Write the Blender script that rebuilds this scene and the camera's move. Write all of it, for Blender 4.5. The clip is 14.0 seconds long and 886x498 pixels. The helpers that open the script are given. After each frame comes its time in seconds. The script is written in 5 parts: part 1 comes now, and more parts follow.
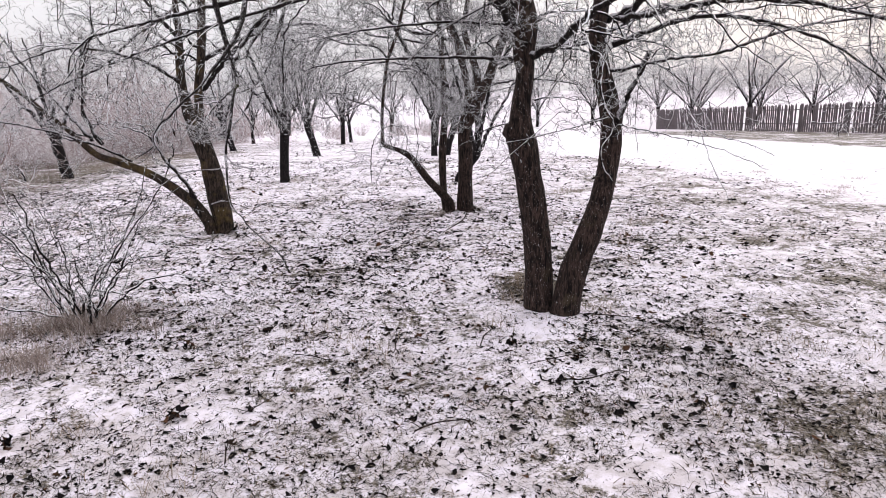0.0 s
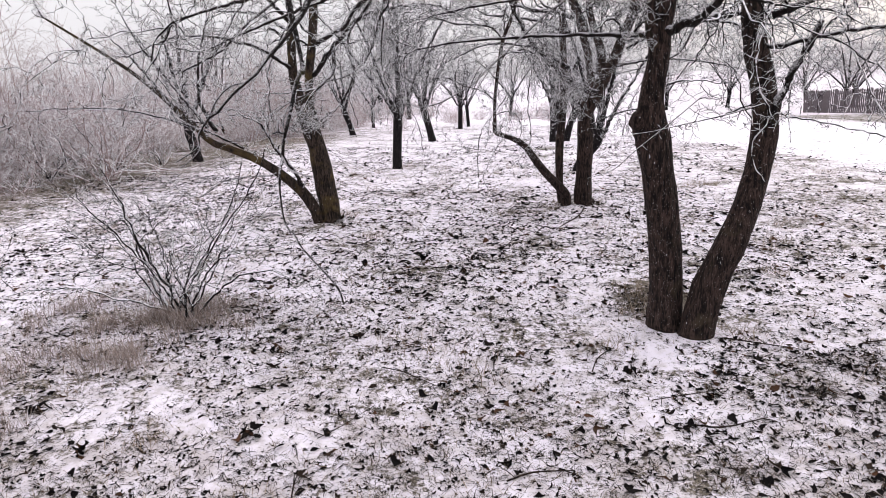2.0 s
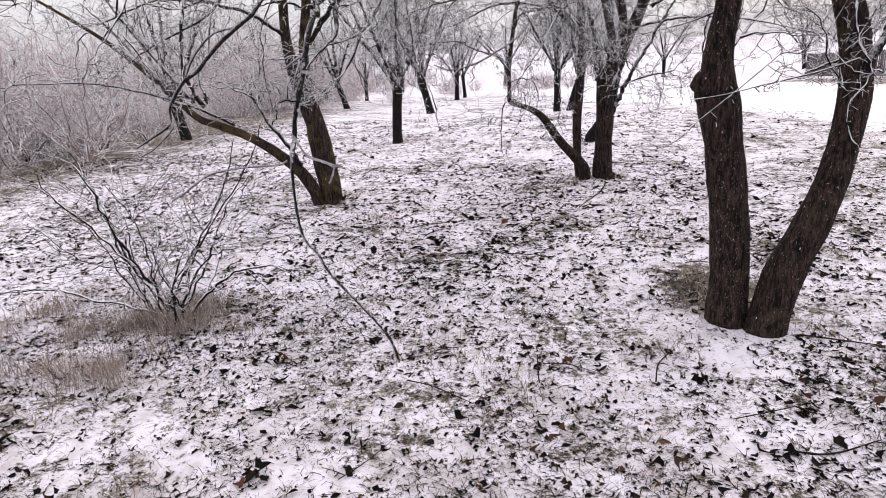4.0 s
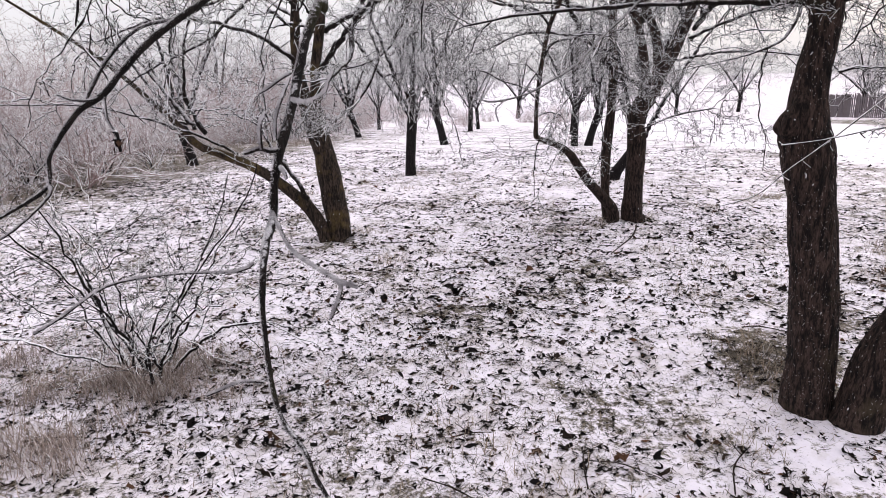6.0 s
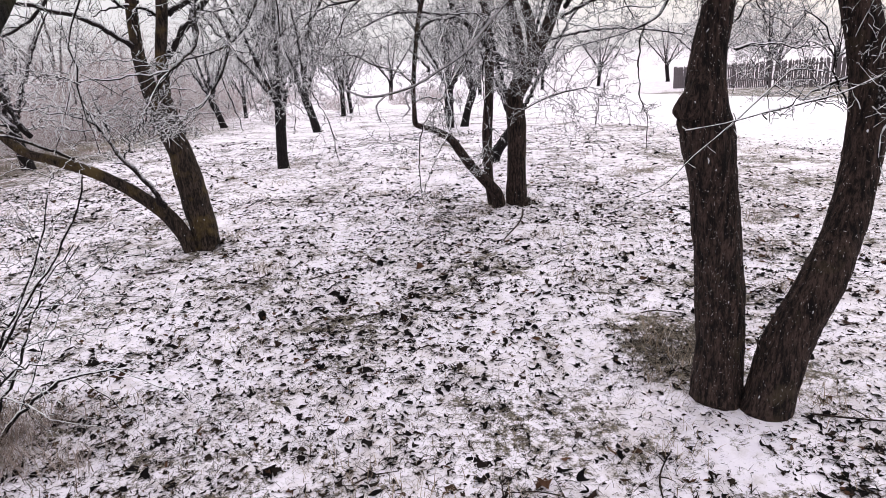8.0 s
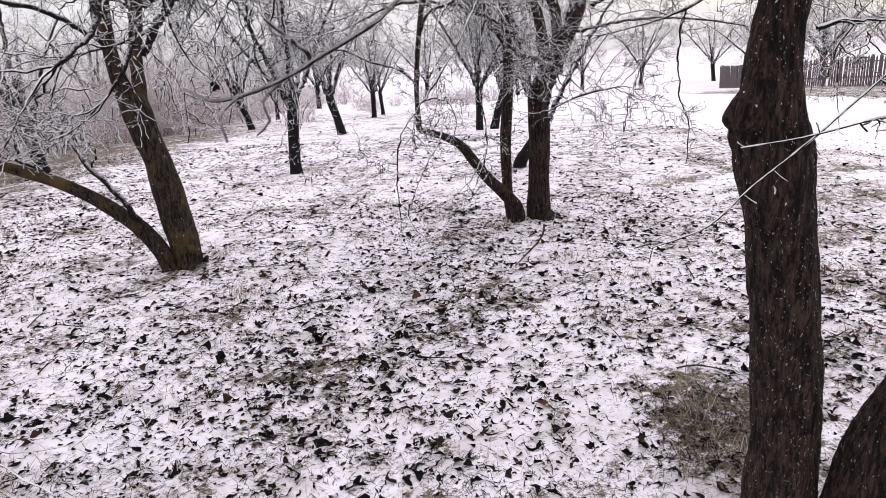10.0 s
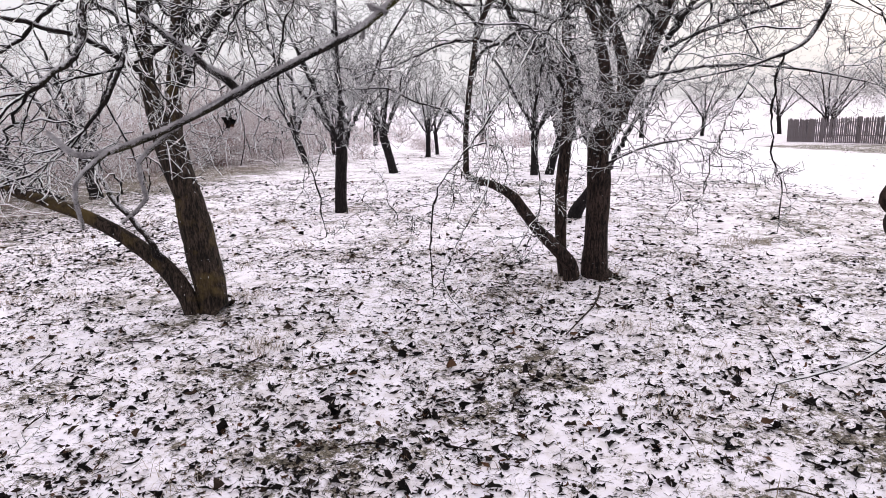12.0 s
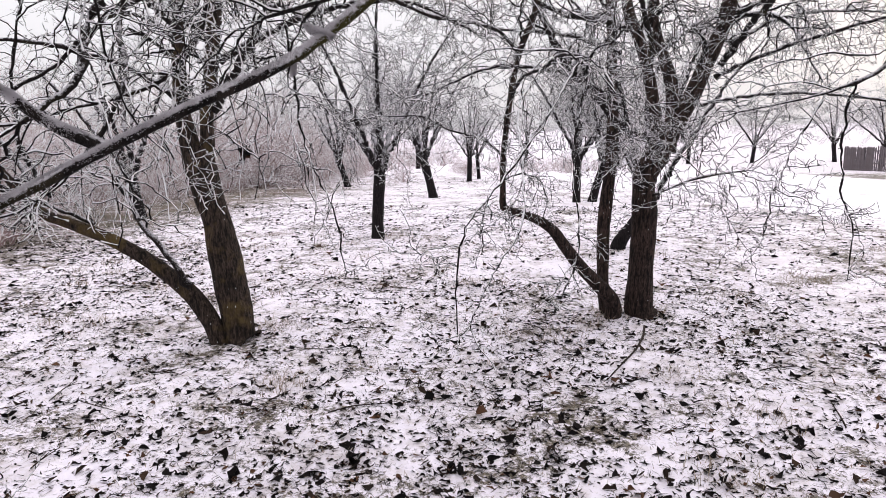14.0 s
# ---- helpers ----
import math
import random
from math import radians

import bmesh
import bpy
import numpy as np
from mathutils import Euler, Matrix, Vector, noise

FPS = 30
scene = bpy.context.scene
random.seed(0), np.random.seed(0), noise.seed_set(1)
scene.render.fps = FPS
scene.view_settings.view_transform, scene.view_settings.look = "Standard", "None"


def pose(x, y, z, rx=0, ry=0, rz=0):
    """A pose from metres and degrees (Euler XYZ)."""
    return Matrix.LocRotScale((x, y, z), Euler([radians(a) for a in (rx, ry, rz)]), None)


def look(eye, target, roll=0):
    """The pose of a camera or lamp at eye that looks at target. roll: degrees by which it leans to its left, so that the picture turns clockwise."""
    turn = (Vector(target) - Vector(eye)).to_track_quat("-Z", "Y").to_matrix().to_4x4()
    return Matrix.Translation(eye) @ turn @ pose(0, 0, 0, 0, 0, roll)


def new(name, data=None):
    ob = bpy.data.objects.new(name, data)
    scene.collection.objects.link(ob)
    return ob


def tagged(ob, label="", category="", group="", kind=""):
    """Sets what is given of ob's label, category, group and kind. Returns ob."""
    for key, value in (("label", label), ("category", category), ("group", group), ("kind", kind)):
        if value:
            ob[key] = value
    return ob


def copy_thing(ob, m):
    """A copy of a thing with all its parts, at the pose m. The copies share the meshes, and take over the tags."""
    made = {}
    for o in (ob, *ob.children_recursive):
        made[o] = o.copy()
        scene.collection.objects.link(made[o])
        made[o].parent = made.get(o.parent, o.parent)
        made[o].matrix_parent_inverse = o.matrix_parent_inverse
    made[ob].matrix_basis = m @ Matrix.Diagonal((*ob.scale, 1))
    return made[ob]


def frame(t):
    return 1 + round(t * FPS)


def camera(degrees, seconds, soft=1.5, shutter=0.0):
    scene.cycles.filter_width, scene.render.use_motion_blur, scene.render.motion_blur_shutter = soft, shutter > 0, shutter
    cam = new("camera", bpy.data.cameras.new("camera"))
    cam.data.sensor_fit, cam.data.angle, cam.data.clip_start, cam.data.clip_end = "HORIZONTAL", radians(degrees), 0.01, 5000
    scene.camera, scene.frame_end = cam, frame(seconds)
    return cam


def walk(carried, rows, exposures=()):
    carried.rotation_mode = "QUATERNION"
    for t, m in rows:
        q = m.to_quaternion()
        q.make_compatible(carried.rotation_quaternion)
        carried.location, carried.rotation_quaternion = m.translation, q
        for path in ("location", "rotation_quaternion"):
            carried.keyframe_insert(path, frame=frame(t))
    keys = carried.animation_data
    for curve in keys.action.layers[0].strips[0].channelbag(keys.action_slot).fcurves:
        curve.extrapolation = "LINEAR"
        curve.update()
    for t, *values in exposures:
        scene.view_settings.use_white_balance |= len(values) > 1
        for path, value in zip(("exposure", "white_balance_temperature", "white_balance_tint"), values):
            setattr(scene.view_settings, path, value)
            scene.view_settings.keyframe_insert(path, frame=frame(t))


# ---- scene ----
cam = camera(69.6, 14.0, soft=0.35)
PATH = [
    (0, (0.131, -0.015, 1.565), (0.086, 1.927, 1.088), -1.4),
    (0.5, (0.177, 0.120, 1.577), (0.035, 2.041, 1.038), -2.6),
    (1, (0.230, 0.289, 1.573), (-0.066, 2.195, 1.048), -1.7),
    (1.5, (0.248, 0.393, 1.577), (-0.141, 2.272, 1.014), -2.7),
    (2, (0.159, 0.488, 1.573), (-0.245, 2.377, 1.058), -2.1),
    (2.5, (0.039, 0.612, 1.568), (-0.308, 2.530, 1.116), -3.9),
    (3, (-0.033, 0.715, 1.541), (-0.417, 2.594, 0.972), -3.3),
    (3.2, (-0.039, 0.784, 1.532), (-0.468, 2.653, 0.962), -3.7),
    (5.3, (-0.320, 1.330, 1.518), (-0.618, 3.198, 0.869), -2.2),
    (5.5, (-0.324, 1.401, 1.518), (-0.660, 3.270, 0.889), -3.1),
    (6, (-0.331, 1.542, 1.509), (-0.740, 3.433, 1.000), -1.7),
    (6.5, (-0.336, 1.620, 1.515), (-0.711, 3.516, 1.002), -1.6),
    (7, (-0.395, 1.707, 1.518), (-0.611, 3.622, 0.981), -3.3),
    (7.5, (-0.414, 1.792, 1.533), (-0.504, 3.713, 0.985), -3.7),
    (7.7, (-0.412, 1.837, 1.536), (-0.461, 3.756, 0.976), -3.2),
    (9.8, (-0.191, 2.590, 1.474), (-0.243, 4.491, 0.857), -3.5),
    (10, (-0.166, 2.648, 1.481), (-0.333, 4.558, 0.913), -3.6),
    (10.5, (-0.087, 2.767, 1.483), (-0.443, 4.661, 0.947), -0.8),
    (11, (-0.052, 2.859, 1.490), (-0.397, 4.761, 0.976), -2.2),
    (11.5, (-0.110, 3.016, 1.481), (-0.415, 4.930, 0.990), -0.7),
    (12, (-0.169, 3.134, 1.479), (-0.487, 5.058, 1.036), -1.5),
    (12.5, (-0.174, 3.207, 1.490), (-0.465, 5.135, 1.045), 0.1),
    (13, (-0.144, 3.278, 1.504), (-0.569, 5.198, 1.143), -0.1),
    (13.5, (-0.116, 3.312, 1.501), (-0.646, 5.198, 1.095), -0.5),
    (14, (-0.159, 3.364, 1.507), (-0.604, 5.278, 1.136), -1.0),
]
walk(cam, [(t, look(eye, target, roll)) for t, eye, target, roll in PATH])
SKY, SUN = 1.02, 0.88

# ---- light ----
world = bpy.data.worlds.new("overcast_sky")
scene.world = world
world.use_nodes = True
wn, wl = world.node_tree.nodes, world.node_tree.links
wn.clear()
sky = wn.new("ShaderNodeTexSky")
sky.sky_type, sky.sun_disc = "NISHITA", False
sky.sun_elevation, sky.sun_rotation = radians(24), radians(35)
sky.air_density, sky.dust_density = 1.0, 4.0
sky_level = wn.new("ShaderNodeVectorMath")
sky_level.operation, sky_level.inputs[3].default_value = "SCALE", 0.05
cloud_mix = wn.new("ShaderNodeMixRGB")
cloud_mix.inputs[0].default_value = 0.86
cloud_mix.inputs[2].default_value = (0.925, 0.897, 0.938, 1)
back = wn.new("ShaderNodeBackground")
# an overcast sky grows brighter towards the zenith
up = wn.new("ShaderNodeTexCoord")
split = wn.new("ShaderNodeSeparateXYZ")
rise = wn.new("ShaderNodeMath")
rise.operation, rise.use_clamp = "MAXIMUM", False
rise.inputs[1].default_value = 0.0
level = wn.new("ShaderNodeMath")
level.operation = "MULTIPLY_ADD"
level.inputs[1].default_value, level.inputs[2].default_value = 1.05 * SKY, SKY
wl.new(up.outputs["Generated"], split.inputs[0])
wl.new(split.outputs[2], rise.inputs[0])
wl.new(rise.outputs[0], level.inputs[0])
wl.new(level.outputs[0], back.inputs[1])
out = wn.new("ShaderNodeOutputWorld")
wl.new(sky.outputs[0], sky_level.inputs[0])
wl.new(sky_level.outputs[0], cloud_mix.inputs[1])
wl.new(cloud_mix.outputs[0], back.inputs[0])
wl.new(back.outputs[0], out.inputs[0])

sun = new("sun", bpy.data.lights.new("sun", "SUN"))
sun.data.energy, sun.data.angle, sun.data.color = SUN, radians(22), (1.0, 0.96, 0.93)
sun.matrix_world = look((0, 0, 0), (-math.sin(radians(35)), -math.cos(radians(35)), -math.tan(radians(24))))


# ---- materials ----
class Mat:
    """A small builder of node materials in object space."""

    def __init__(self, name, rough=0.9, spec=0.2):
        self.m = bpy.data.materials.new(name)
        self.m.use_nodes = True
        self.t = self.m.node_tree
        self.b = self.t.nodes["Principled BSDF"]
        self.b.inputs["Roughness"].default_value = rough
        self.b.inputs["Specular IOR Level"].default_value = spec
        self.co = self.t.nodes.new("ShaderNodeTexCoord").outputs["Object"]

    def link(self, a, b):
        self.t.links.new(a, b)

    def stretch(self, sx, sy, sz):
        n = self.t.nodes.new("ShaderNodeMapping")
        n.inputs["Scale"].default_value = (sx, sy, sz)
        self.link(self.co, n.inputs[0])
        return n.outputs[0]

    def noise(self, scale, detail=4, rough=0.6, vec=None):
        n = self.t.nodes.new("ShaderNodeTexNoise")
        n.inputs["Scale"].default_value = scale
        n.inputs["Detail"].default_value = detail
        n.inputs["Roughness"].default_value = rough
        self.link(vec or self.co, n.inputs["Vector"])
        return n.outputs[0]

    def voronoi(self, scale, vec=None):
        n = self.t.nodes.new("ShaderNodeTexVoronoi")
        n.inputs["Scale"].default_value = scale
        self.link(vec or self.co, n.inputs["Vector"])
        return n.outputs["Distance"]

    def ramp(self, value, *stops):
        n = self.t.nodes.new("ShaderNodeValToRGB")
        e = n.color_ramp.elements
        while len(e) < len(stops):
            e.new(0.5)
        for k, (p, c) in enumerate(stops):
            e[k].position = p
            e[k].color = (*c, 1) if isinstance(c, tuple) else (c, c, c, 1)
        self.link(value, n.inputs[0])
        return n.outputs[0]

    def mix(self, fac, a, b, kind="MIX"):
        n = self.t.nodes.new("ShaderNodeMixRGB")
        n.blend_type = kind
        for i, v in enumerate((fac, a, b)):
            if isinstance(v, tuple):
                n.inputs[i].default_value = (*v, 1)
            elif isinstance(v, (int, float)):
                n.inputs[i].default_value = v
            else:
                self.link(v, n.inputs[i])
        return n.outputs[0]

    def math(self, op, a, b=0.0):
        n = self.t.nodes.new("ShaderNodeMath")
        n.operation = op
        for i, v in enumerate((a, b)):
            if isinstance(v, (int, float)):
                n.inputs[i].default_value = v
            else:
                self.link(v, n.inputs[i])
        return n.outputs[0]

    def axis(self, which, vec=None):
        n = self.t.nodes.new("ShaderNodeSeparateXYZ")
        self.link(vec or self.co, n.inputs[0])
        return n.outputs[which]

    def normal(self, which):
        return self.axis(which, self.t.nodes.new("ShaderNodeNewGeometry").outputs["Normal"])

    def island(self):
        return self.t.nodes.new("ShaderNodeNewGeometry").outputs["Random Per Island"]

    def one(self):
        return self.t.nodes.new("ShaderNodeObjectInfo").outputs["Random"]

    def bump(self, height, strength=0.4, distance=0.01):
        n = self.t.nodes.new("ShaderNodeBump")
        n.inputs["Strength"].default_value = strength
        n.inputs["Distance"].default_value = distance
        self.link(height, n.inputs["Height"])
        self.link(n.outputs[0], self.b.inputs["Normal"])
        return self

    def color(self, c):
        if isinstance(c, tuple):
            self.b.inputs["Base Color"].default_value = (*c, 1)
        else:
            self.link(c, self.b.inputs["Base Color"])
        return self


def bark_material(name, dark, light, lichen, lichen_amount, frost_amount, rime=0.0):
    k = Mat(name, 0.92, 0.15)
    fissure = k.noise(30, 6, 0.72, k.stretch(1.7, 1.7, 0.30))
    crack = k.noise(75, 4, 0.7, k.stretch(1.5, 1.5, 0.38))
    grain = k.noise(190, 3, 0.65)
    patch = k.noise(5.5, 5, 0.6)
    c = k.ramp(fissure, (0.40, dark), (0.60, light))
    c = k.mix(k.ramp(crack, (0.40, 0.85), (0.52, 0.0)), c, dark)
    c = k.mix(k.math("MULTIPLY", grain, 0.35), c, (0.015, 0.012, 0.012))
    c = k.mix(k.ramp(patch, (0.62 - lichen_amount, 0.0), (0.78 - lichen_amount, 0.8)), c, lichen)
    spots = k.ramp(k.noise(60, 2, 0.5, k.stretch(1.0, 1.0, 0.45)), (0.735 - frost_amount, 0.0), (0.755 - frost_amount, 1.0))
    c = k.mix(spots, c, (0.72, 0.71, 0.74))
    if rime:
        up = k.math("ADD", k.math("MULTIPLY", k.normal(2), 0.7), k.math("MULTIPLY", k.math("SUBTRACT", k.noise(120, 5, 0.75), 0.5), 2.2))
        up = k.math("ADD", up, k.math("MULTIPLY", k.math("SUBTRACT", k.noise(17, 3), 0.5), 1.2))
        c = k.mix(k.ramp(up, (0.55 - rime, 0.0), (0.80 - rime, 0.9)), c, (0.62, 0.60, 0.635))
    k.color(c).bump(k.mix(0.5, fissure, k.mix(0.35, crack, grain)), 1.0, 0.022)
    return k.m


def twig_material(name, dark, cover):
    """Thin bark with hoar frost on its upper side."""
    k = Mat(name, 0.9, 0.15)
    up = k.math("ADD", k.normal(2), k.math("MULTIPLY", k.math("SUBTRACT", k.noise(38, 3), 0.5), 1.8))
    c = k.mix(k.ramp(up, (0.5 - cover, 0.0), (0.72 - cover, 1.0)), dark, (0.82, 0.81, 0.835))
    k.color(c)
    return k.m


def frost_material(name="hoar_frost", a=(0.64, 0.63, 0.655), b=(0.88, 0.87, 0.89)):
    k = Mat(name, 0.95, 0.1)
    c = k.ramp(k.noise(55, 3), (0.3, a), (0.65, b))
    k.color(c).bump(k.noise(420, 2), 0.6, 0.002)
    return k.m


def ground_material():
    """Thin snow, trampled into grass: clean on the track, broken in the orchard, brown under the hedge."""
    k = Mat("thin_snow", 0.85, 0.25)
    x, y = k.axis(0), k.axis(1)
    fine, mid, wide = k.noise(38, 5, 0.78), k.noise(8, 5, 0.7), k.noise(1.3, 4, 0.6)
    cover = k.math("ADD", k.math("MULTIPLY", fine, 0.55), k.math("MULTIPLY", mid, 0.50))
    cover = k.math("ADD", cover, k.math("MULTIPLY", k.math("SUBTRACT", wide, 0.5), 0.5))
    cover = k.math("ADD", cover, k.math("MULTIPLY", k.math("SUBTRACT", k.noise(150, 3, 0.7), 0.5), 0.16))
    # the snowy track beside the fence
    near_side = k.math("SUBTRACT", k.math("ADD", x, k.math("MULTIPLY", y, 0.36)), 9.1)
    far_side = k.math("SUBTRACT", 12.0, k.math("ADD", x, k.math("MULTIPLY", y, 0.1)))
    lane = k.math("MINIMUM", near_side, far_side)
    lane = k.math("ADD", lane, k.math("MULTIPLY", k.math("SUBTRACT", k.noise(0.9, 4), 0.5), 1.6))
    lane = k.ramp(k.math("ADD", k.math("DIVIDE", lane, 8.0), 0.5), (0.44, 0.0), (0.56, 1.0))
    hedge = k.ramp(k.math("ADD", k.math("DIVIDE", x, -14.0), k.math("MULTIPLY", k.math("SUBTRACT", wide, 0.5), 0.35)), (0.41, 0.0), (0.59, 1.0))
    cover = k.math("ADD", cover, k.math("MULTIPLY", lane, 0.5))
    hedge = k.math("MULTIPLY", hedge, k.ramp(k.math("DIVIDE", y, 40.0), (0.5, 1.0), (0.7, 0.0)))
    cover = k.math("SUBTRACT", cover, k.math("MULTIPLY", hedge, 0.13))
    dry = k.ramp(k.math("DIVIDE", x, 10.0), (0.12, 0.0), (0.34, 1.0))
    cover = k.math("SUBTRACT", cover, k.math("MULTIPLY", k.math("SUBTRACT", dry, k.math("MULTIPLY", dry, lane)), 0.035))
    verge = k.ramp(k.math("ADD", k.math("DIVIDE", far_side, 8.0), 0.5), (0.42, 1.0), (0.52, 0.0))
    verge = k.math("MULTIPLY", verge, k.ramp(k.math("DIVIDE", y, 60.0), (0.55, 1.0), (0.72, 0.0)))
    cover = k.math("SUBTRACT", cover, k.math("MULTIPLY", verge, 0.07))
    # beyond 33 m the snow closes up, its white also standing in for mist
    cover = k.math("ADD", cover, k.math("MULTIPLY", k.ramp(k.math("DIVIDE", y, 60.0), (0.55, 0.0), (0.8, 1.0)), 0.5))
    away = k.math("ADD", k.math("POWER", k.math("SUBTRACT", x, 0.72), 2.0), k.math("MULTIPLY", k.math("POWER", k.math("SUBTRACT", y, 5.02), 2.0), 0.45))
    worn = k.ramp(k.math("ADD", away, k.math("MULTIPLY", k.math("SUBTRACT", mid, 0.5), 0.16)), (0.03, 1.0), (0.13, 0.0))
    cover = k.math("SUBTRACT", cover, k.math("MULTIPLY", worn, 0.13))
    bare = k.ramp(cover, (0.425, 1.0), (0.50, 0.0))
    snow = k.ramp(k.noise(18, 4), (0.3, (0.81, 0.755, 0.845)), (0.7, (0.93, 0.876, 0.945)))
    grass = k.ramp(k.noise(70, 4, 0.7), (0.38, (0.03, 0.025, 0.020)), (0.54, (0.15, 0.125, 0.095)), (0.70, (0.36, 0.32, 0.27)))
    soft = k.math("ADD", k.math("MULTIPLY", k.noise(9, 5, 0.72), 0.62), k.math("MULTIPLY", k.noise(1.9, 4, 0.6), 0.38))
    soft = k.math("ADD", soft, k.math("MULTIPLY", k.math("SUBTRACT", dry, k.math("MULTIPLY", dry, lane)), 0.06))
    # more of the taupe tone towards the front, from y = 4 down
    front = k.ramp(k.math("DIVIDE", y, 5.0), (0.50, 1.0), (0.80, 0.0))
    soft = k.math("ADD", soft, k.math("MULTIPLY", front, 0.075))
    thin = k.mix(k.ramp(soft, (0.475, 0.0), (0.63, 0.62)), snow, (0.40, 0.345, 0.325))
    c = k.mix(bare, thin, grass)
    k.color(c)
    k.bump(k.mix(0.5, cover, k.noise(190, 3)), 0.6, 0.012)
    return k.m


def leaf_material(name, per_object):
    k = Mat(name, 0.9, 0.05)
    r = k.one() if per_object else k.island()
    c = k.ramp(r, (0.0, (0.004, 0.0035, 0.004)), (0.65, (0.011, 0.009, 0.009)), (0.9, (0.032, 0.022, 0.017)), (1.0, (0.10, 0.050, 0.030)))
    c = k.mix(k.ramp(k.noise(160, 3), (0.66, 0.0), (0.82, 0.2)), c, (0.40, 0.38, 0.40))
    k.color(c).bump(k.noise(240, 2), 0.4, 0.002)
    return k.m


def straw_material(name, a, b, c=(0.62, 0.58, 0.58)):
    k = Mat(name, 0.9, 0.15)
    c = k.ramp(k.island(), (0.0, a), (0.75, b), (1.0, c))
    k.color(c)
    return k.m


def wood_material():
    k = Mat("weathered_wood", 0.9, 0.15)
    g = k.noise(14, 5, 0.7, k.stretch(4, 4, 0.4))
    c = k.ramp(g, (0.3, (0.072, 0.061, 0.066)), (0.7, (0.185, 0.163, 0.178)))
    c = k.mix(k.math("MULTIPLY", k.one(), 0.5), c, (0.09, 0.075, 0.07))
    k.color(c).bump(g, 0.5, 0.01)
    return k.m


BARK = bark_material("dark_bark", (0.005, 0.0038, 0.0038), (0.080, 0.052, 0.043), (0.062, 0.048, 0.030), 0.03, 0.0)
MOSSY = bark_material("mossy_bark", (0.006, 0.005, 0.004), (0.080, 0.056, 0.044), (0.095, 0.066, 0.026), 0.09, 0.0)
FAR_BARK = bark_material("rimed_bark", (0.004, 0.0035, 0.004), (0.026, 0.021, 0.022), (0.035, 0.03, 0.02), 0.0, 0.0)
FAR_LIMB = bark_material("far_rimed_limb", (0.006, 0.005, 0.006), (0.035, 0.029, 0.030), (0.035, 0.03, 0.02), 0.0, 0.0, 0.46)
LIMB = bark_material("rimed_limb", (0.005, 0.004, 0.004), (0.030, 0.022, 0.020), (0.045, 0.040, 0.018), 0.03, 0.0, 0.34)
BOUGH = bark_material("furred_bough", (0.004, 0.0035, 0.0035), (0.026, 0.020, 0.018), (0.045, 0.045, 0.015), 0.05, 0.0, 0.02)
RIMED_BOUGH = bark_material("rimed_bough", (0.004, 0.0035, 0.0035), (0.026, 0.020, 0.018), (0.06, 0.055, 0.015), 0.15, 0.0, 0.42)
TWIG = twig_material("twig_bark", (0.010, 0.008, 0.008), 0.24)
FAR_TWIG = twig_material("rimed_twig", (0.018, 0.015, 0.016), 0.40)
# these two pale base colours hold painted distance haze besides the frost
HEDGE_TWIG = twig_material("rimed_hazed_brush", (0.34, 0.245, 0.24), 0.34)
HAZE_TWIG = twig_material("frosted_hazed_twig", (0.20, 0.165, 0.165), 0.40)
FROST = frost_material()
RIME = frost_material("grey_rime", (0.25, 0.235, 0.25), (0.60, 0.58, 0.605))
FLAKE = frost_material("dull_flakes", (0.16, 0.13, 0.125), (0.52, 0.47, 0.47))
SNOW = ground_material()
LEAF = leaf_material("wet_leaf", True)
LITTER = leaf_material("leaf_litter", False)
STRAW = straw_material("dry_grass", (0.16, 0.12, 0.085), (0.40, 0.32, 0.25))
STEM = straw_material("dark_stems", (0.008, 0.007, 0.006), (0.040, 0.030, 0.024), (0.20, 0.15, 0.11))
RUST = straw_material("rusty_grass", (0.15, 0.11, 0.09), (0.40, 0.325, 0.295))
WOOD = wood_material()


# ---- mesh helpers ----
class Buf:
    """Vertices and faces gathered for one mesh."""

    def __init__(self):
        self.v, self.f = [], []

    def tube(self, pts, radii, sides, wob=0.0, shift=None, cap=True):
        """A tapered tube along pts."""
        base, n = len(self.v), len(pts)
        for i in range(n):
            p = pts[i]
            d = (pts[min(i + 1, n - 1)] - pts[max(i - 1, 0)])
            if d.length < 1e-9:
                d = Vector((0, 0, 1))
            d.normalize()
            a = d.cross(Vector((0.31, 0.17, 0.93)) if abs(d.z) < 0.9 else Vector((1, 0.1, 0)))
            a.normalize()
            b = d.cross(a)
            for s in range(sides):
                w = 2 * math.pi * s / sides
                r = radii[i] * (1 + (random.uniform(-wob, wob) if wob else 0))
                q = p + (a * math.cos(w) + b * math.sin(w)) * r
                self.v.append(q + shift if shift else q)
        for i in range(n - 1):
            for s in range(sides):
                t = (s + 1) % sides
                self.f.append((base + i * sides + s, base + i * sides + t, base + (i + 1) * sides + t, base + (i + 1) * sides + s))
        if cap:
            self.f.append(tuple(base + (n - 1) * sides + s for s in range(sides)))
            self.f.append(tuple(base + s for s in reversed(range(sides))))

    def mesh(self, name, material, smooth=True):
        me = bpy.data.meshes.new(name)
        me.from_pydata([tuple(v) for v in self.v], [], self.f)
        me.materials.append(material)
        if smooth:
            me.polygons.foreach_set("use_smooth", [True] * len(me.polygons))
        me.update()
        return me


def part(name, buf, material, parent, label="", smooth=True, kind=""):
    ob = new(name, buf.mesh(name, material, smooth))
    ob.parent = parent
    return tagged(ob, label, kind=kind)


def thing(name, label, category, group="", kind="", at=(0, 0, 0)):
    ob = new(name)
    ob.empty_display_size = 0.1
    ob.location = at
    return tagged(ob, label, category, group, kind)


